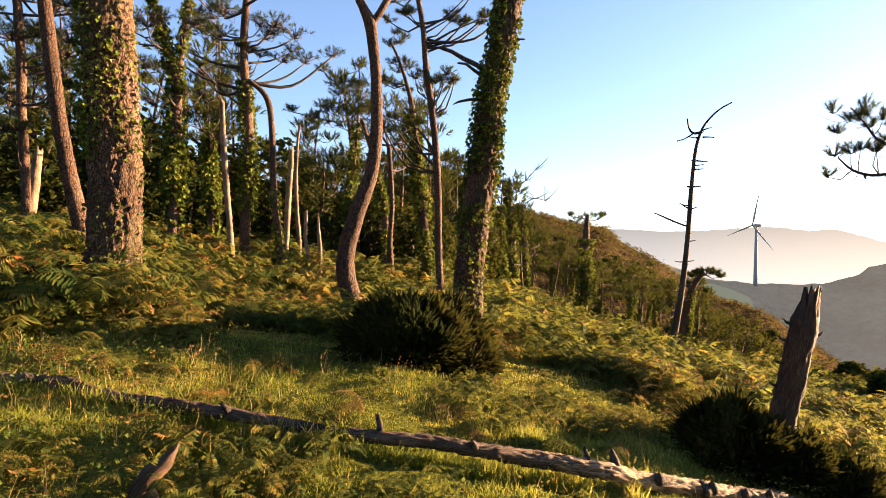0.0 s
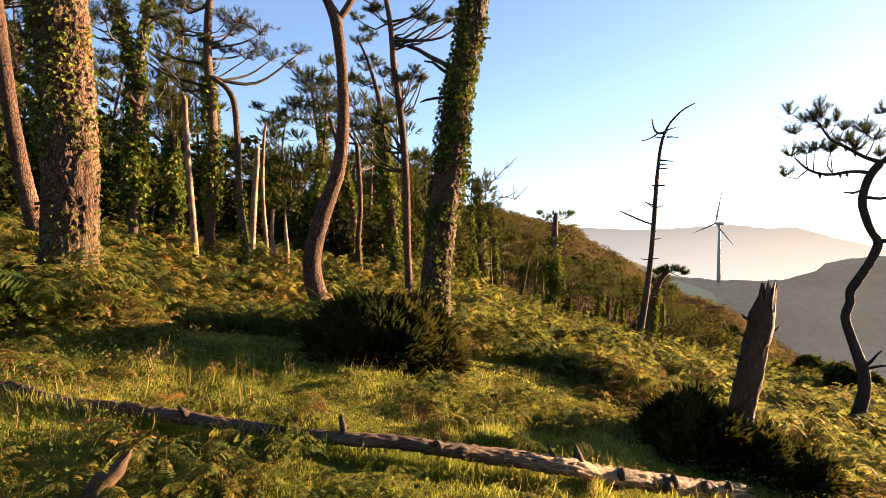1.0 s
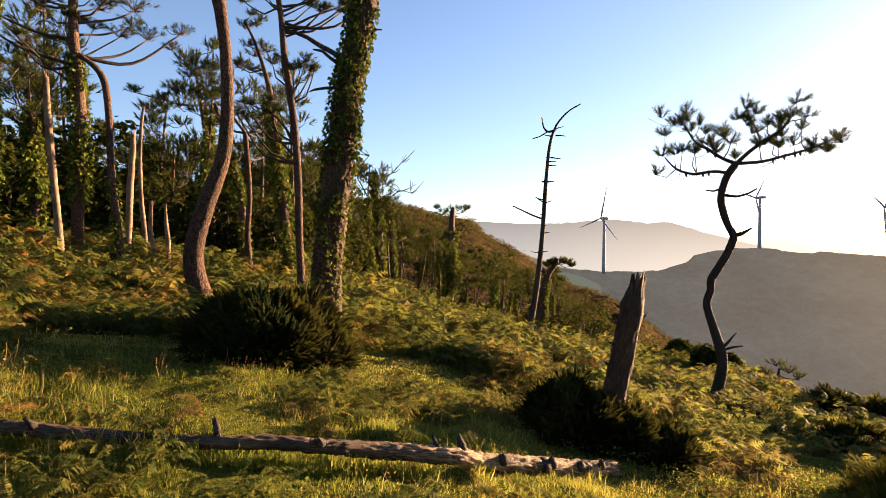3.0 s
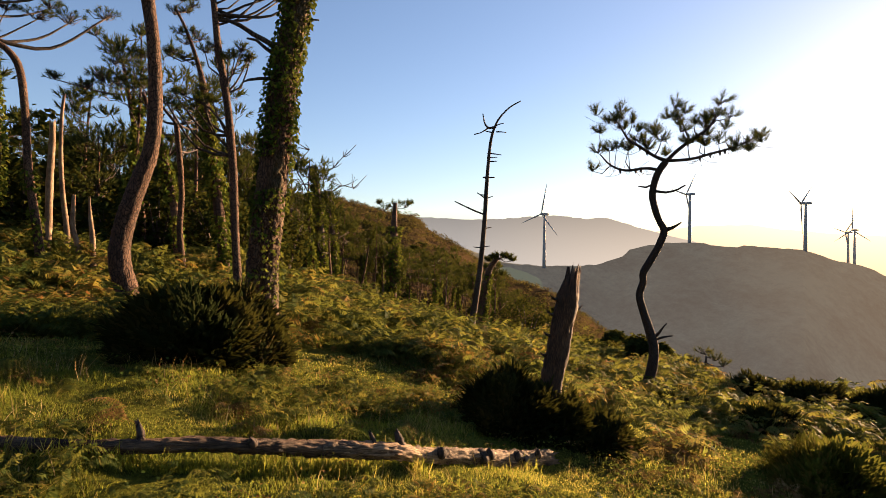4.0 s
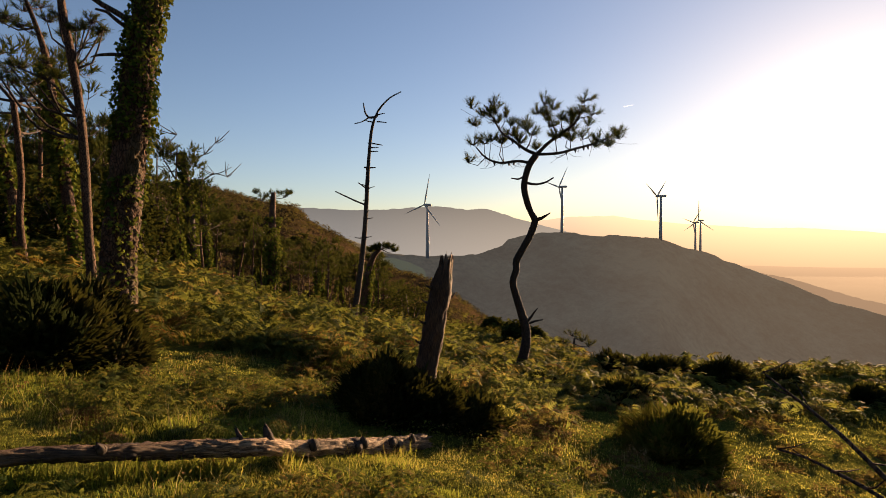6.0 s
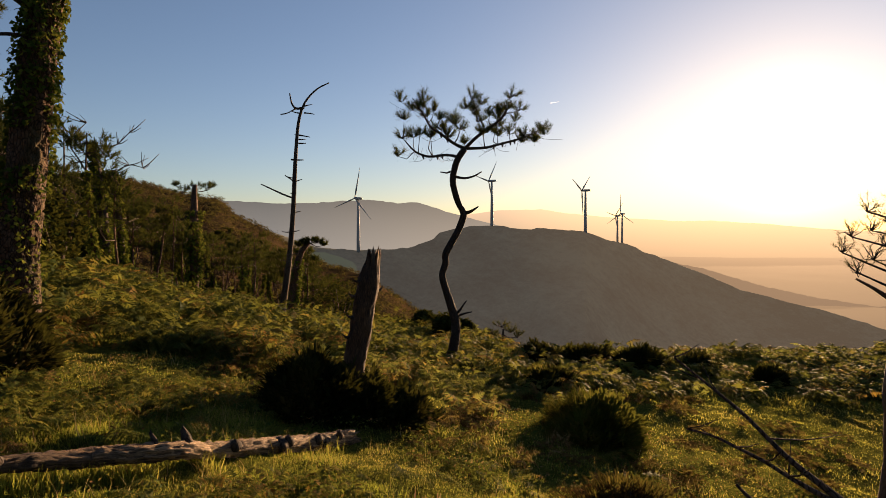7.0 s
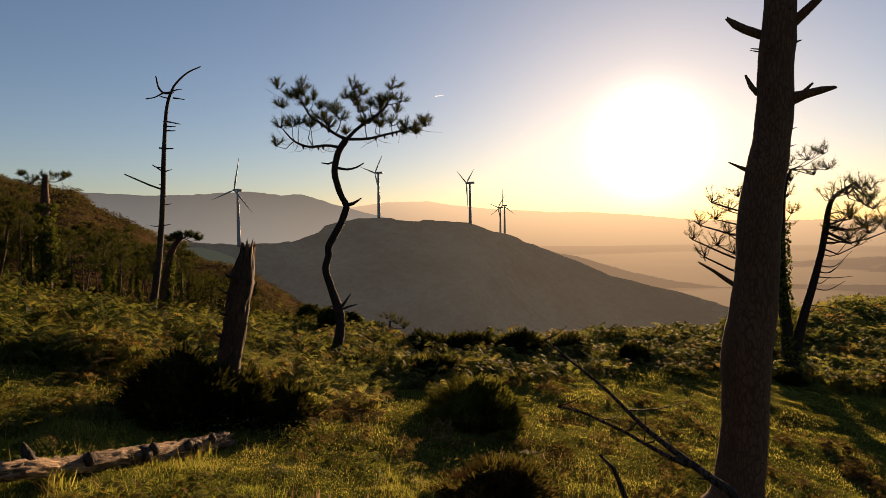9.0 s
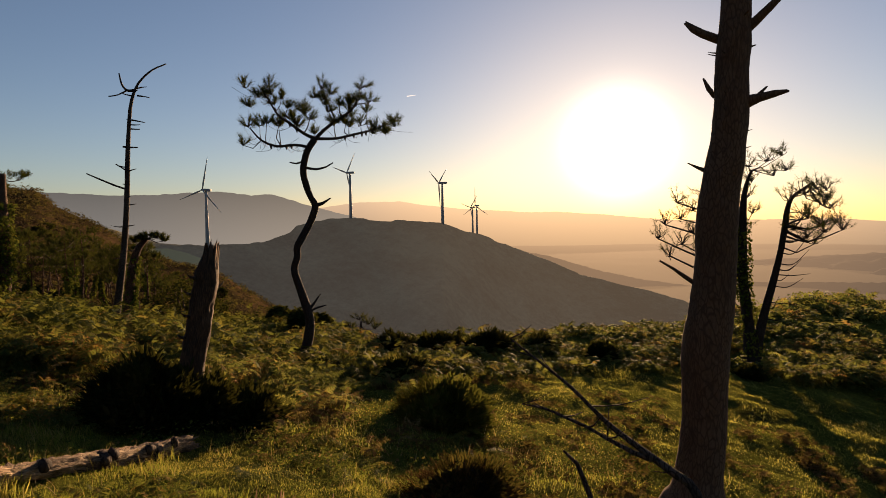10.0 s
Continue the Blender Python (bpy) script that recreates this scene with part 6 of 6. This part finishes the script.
bracken("bracken", "low bracken beyond the clearing", 900, 40, 110, 21, 34, 3, 0.55, 0.3, SUNLIT_GOLD_BRACKEN, 0.0, 22, 0.3)
bracken("heath", "low brown heath plants on the open slope", 4200, 4, 38, 58, 172, 2, 0.75, 0.45, HEATH, -100, 9, 0.3)
bracken("withered_bracken", "withered brown bracken among the green", 170, -48, 70, 3.6, 10, 5, 0.24, 0.15, DRY_BRACKEN, -0.6, 16, 0.45, (5, 12, 0.32, 1))

# single ferns in the turf
fern_meshes = []
for k in range(8):
    v, tr = frond(15, 4, 0.11)
    b = Build()
    m = 2 + k % 3
    scatter(b, v, tr, rng.normal(0, 0.02, (m, 3)) * (1, 1, 0), turns(rng.uniform(0, 6.28, m), rng.normal(-0.25, 0.25, m), rng.normal(0, 0.25, m)), rng.uniform(0.7, 1.15, m))
    fern_meshes.append(b.mesh("fern", BRACKEN if k < 7 else DRY_BRACKEN))
count = 0
while count < 300:
    x, y = polar(1, -46, 60, 2.4, 6.8)
    x, y = float(x[0]), float(y[0])
    if lawn_edge(np.array([x]), np.array([y]))[0] > 0.2 or vnoise(np.array([[x * 1.3, y * 1.3, 5.0]]))[0] < 0.38 or beside_log(x, y) or by_stub(x, y):
        continue
    ob = new("fern", fern_meshes[count % 8])
    ob.matrix_world = pose(x, y, ground_z(x, y) - 0.06, 0, 0, rng.uniform(0, 360)) @ Matrix.Scale(rng.uniform(0.18, 0.42), 4)
    tagged(ob, "small green bracken fern growing in the turf" if count % 8 < 7 else "small withered brown fern in the turf", "fern", "ferns in the turf")
    count += 1


bracken("bracken", "low bracken fern coming up through the turf", 760, -48, 36, 2.5, 6.4, 5, 0.12, 0.07, BRACKEN, -100, 10, 0.5, (8, 12, 0.17, 1))
bracken("withered_bracken", "small rusty tufts of withered bracken on the clearing", 240, 34, 92, 4.2, 11, 5, 0.16, 0.1, DRY_BRACKEN, -100, 14, 0.5, (6, 11, 0.2, 1))


# ---- turf ----
BLADE_V = np.array([(-0.5, 0, 0), (0.5, 0, 0), (0.35, 0.12, 0.5), (-0.35, 0.12, 0.5), (0, 0.42, 0.95)])
BLADE_T = np.array([(0, 1, 2), (0, 2, 3), (3, 2, 4)])
SPIKE_V, SPIKE_T = np.array([(-0.5, 0, 0), (0.5, 0, 0), (0, 0.3, 1.0)]), np.array([(0, 1, 2)])


def grass(name, label, n, az0, az1, r0, r1, high, wide, material, shape, edge=0.3, thin=0.0, inner=-100):
    x, y = polar(n, az0, az1, r0, r1)
    tuft = fractal(np.column_stack([x * 3.0, y * 3.0, x * 0 + 1]), 2)
    keep = (lawn_edge(x, y) < edge) & (lawn_edge(x, y) > inner) & (tuft > thin) & ~by_stub(x, y)
    x, y, tuft = x[keep], y[keep], tuft[keep]
    m = len(x)
    h = high * rng.uniform(0.45, 1.2, m) * (0.55 + 1.0 * tuft)
    rot = turns(rng.uniform(0, 2 * math.pi, m), rng.normal(0, 0.35, m), rng.normal(0, 0.2, m))
    size = np.column_stack([h, h, h])
    v = shape[0] * np.array([wide / high, 1, 1])
    b = Build()
    scatter(b, v, shape[1], np.column_stack([x, y, land(x, y) - 0.01]), rot, size)
    tagged(b.part(name, material), label, "grass", kind="stuff")


grass("grass", "short sunlit green turf", 330000, -48, 95, 1.6, 5.2, 0.03, 0.0045, GRASS, (SPIKE_V, SPIKE_T), 0.5, 0.1)
grass("grass", "taller tufts of green grass in the turf", 60000, -48, 95, 1.8, 6.5, 0.06, 0.0045, GRASS, (BLADE_V, BLADE_T), 0.6, 0.53)
grass("grass", "green turf of the clearing", 420000, -50, 100, 5.2, 16.5, 0.03, 0.01, SUNLIT_LAWN, (SPIKE_V, SPIKE_T), 1.5, 0.1)
grass("grass", "rough grass below the bracken", 70000, -50, 102, 8, 24, 0.13, 0.02, ROUGH_GRASS, (SPIKE_V, SPIKE_T), 100, 0.0, -0.1)
grass("dry_grass", "dry straw-coloured grass stalks", 9000, -48, 100, 2.0, 8, 0.15, 0.0035, DRY, (BLADE_V, BLADE_T), 0.5, 0.48)


b = Build()
n = 5200
along = rng.integers(0, len(body) - 1, n)
gap = np.where(rng.random(n) < 0.6, -rng.uniform(0.7, 2.4, n), rng.uniform(0.6, 2.2, n))
x = body[along, 0] + rng.normal(0, 0.02, n)
y = body[along, 1] + gap * body[along, 3]
keep = vnoise(np.column_stack([x * 2.6, y * 2.6, x * 0 + 12])) > np.where(x > 1.2, 0.66, 0.42)
x, y = x[keep], y[keep]
n = len(x)
scatter(b, BLADE_V * np.array([0.05, 1, 1]), BLADE_T, np.column_stack([x, y, land(x, y) - 0.01]),
        turns(rng.uniform(0, 2 * math.pi, n), rng.normal(0, 0.35, n), rng.normal(0, 0.25, n)), rng.uniform(0.06, 0.15, n))
tagged(b.part("grass", GRASS), "longer grass grown up along the fallen log", "grass", kind="stuff")


def weeds(name, label, n, az0, az1, r0, r1, leaf, material, thin):
    """Low leafy herbs: rosettes and sprays of small leaves close to the ground."""
    x, y = polar(n, az0, az1, r0, r1)
    keep = (lawn_edge(x, y) < 0.8) & (fractal(np.column_stack([x * 1.7, y * 1.7, x * 0 + 31]), 3) > thin) & ~beside_log(x, y) & ~by_stub(x, y)
    x, y = np.repeat(x[keep], 14), np.repeat(y[keep], 14)
    m = len(x)
    x, y = x + rng.normal(0, 0.07, m), y + rng.normal(0, 0.07, m)
    b = Build()
    rot = turns(rng.uniform(0, 2 * math.pi, m), rng.uniform(-0.2, 1.1, m), rng.normal(0, 0.5, m))
    scatter(b, LEAF_V, LEAF_T, np.column_stack([x, y, land(x, y) + rng.uniform(0.0, 0.1, m)]), rot, leaf * rng.uniform(0.5, 1.4, m))
    tagged(b.part(name, material), label, "herbs", kind="stuff")


weeds("herbs", "low dark green leafy herbs in the turf", 2800, -48, 95, 2.0, 7.5, 0.022, HERB, 0.45)
weeds("dead_leaves", "curled brown dead leaves and bracken litter", 1300, -48, 95, 2.0, 7.5, 0.02, DRY_BRACKEN, 0.5)

# a short vapour trail high over the far hills, a strip with its sunlit white painted as glow
b = Build()
for k in range(2):
    x0, y0 = 4300 * math.sin(radians(47.6 + 0.85 * k)), 4300 * math.cos(radians(47.6 + 0.85 * k))
    z0 = 1.6 + 4300 * (0.2128 + 0.0018 * k)
    b.add([(x0, y0, z0 - (1.2 if k else 3.5)), (x0, y0, z0 + (1.2 if k else 3.5))])
b.q.append(np.array([[0, 1, 3, 2]]))
tagged(b.part("vapour_trail", TRAIL), "short white vapour trail in the evening sky", "vapour trail", kind="structure")
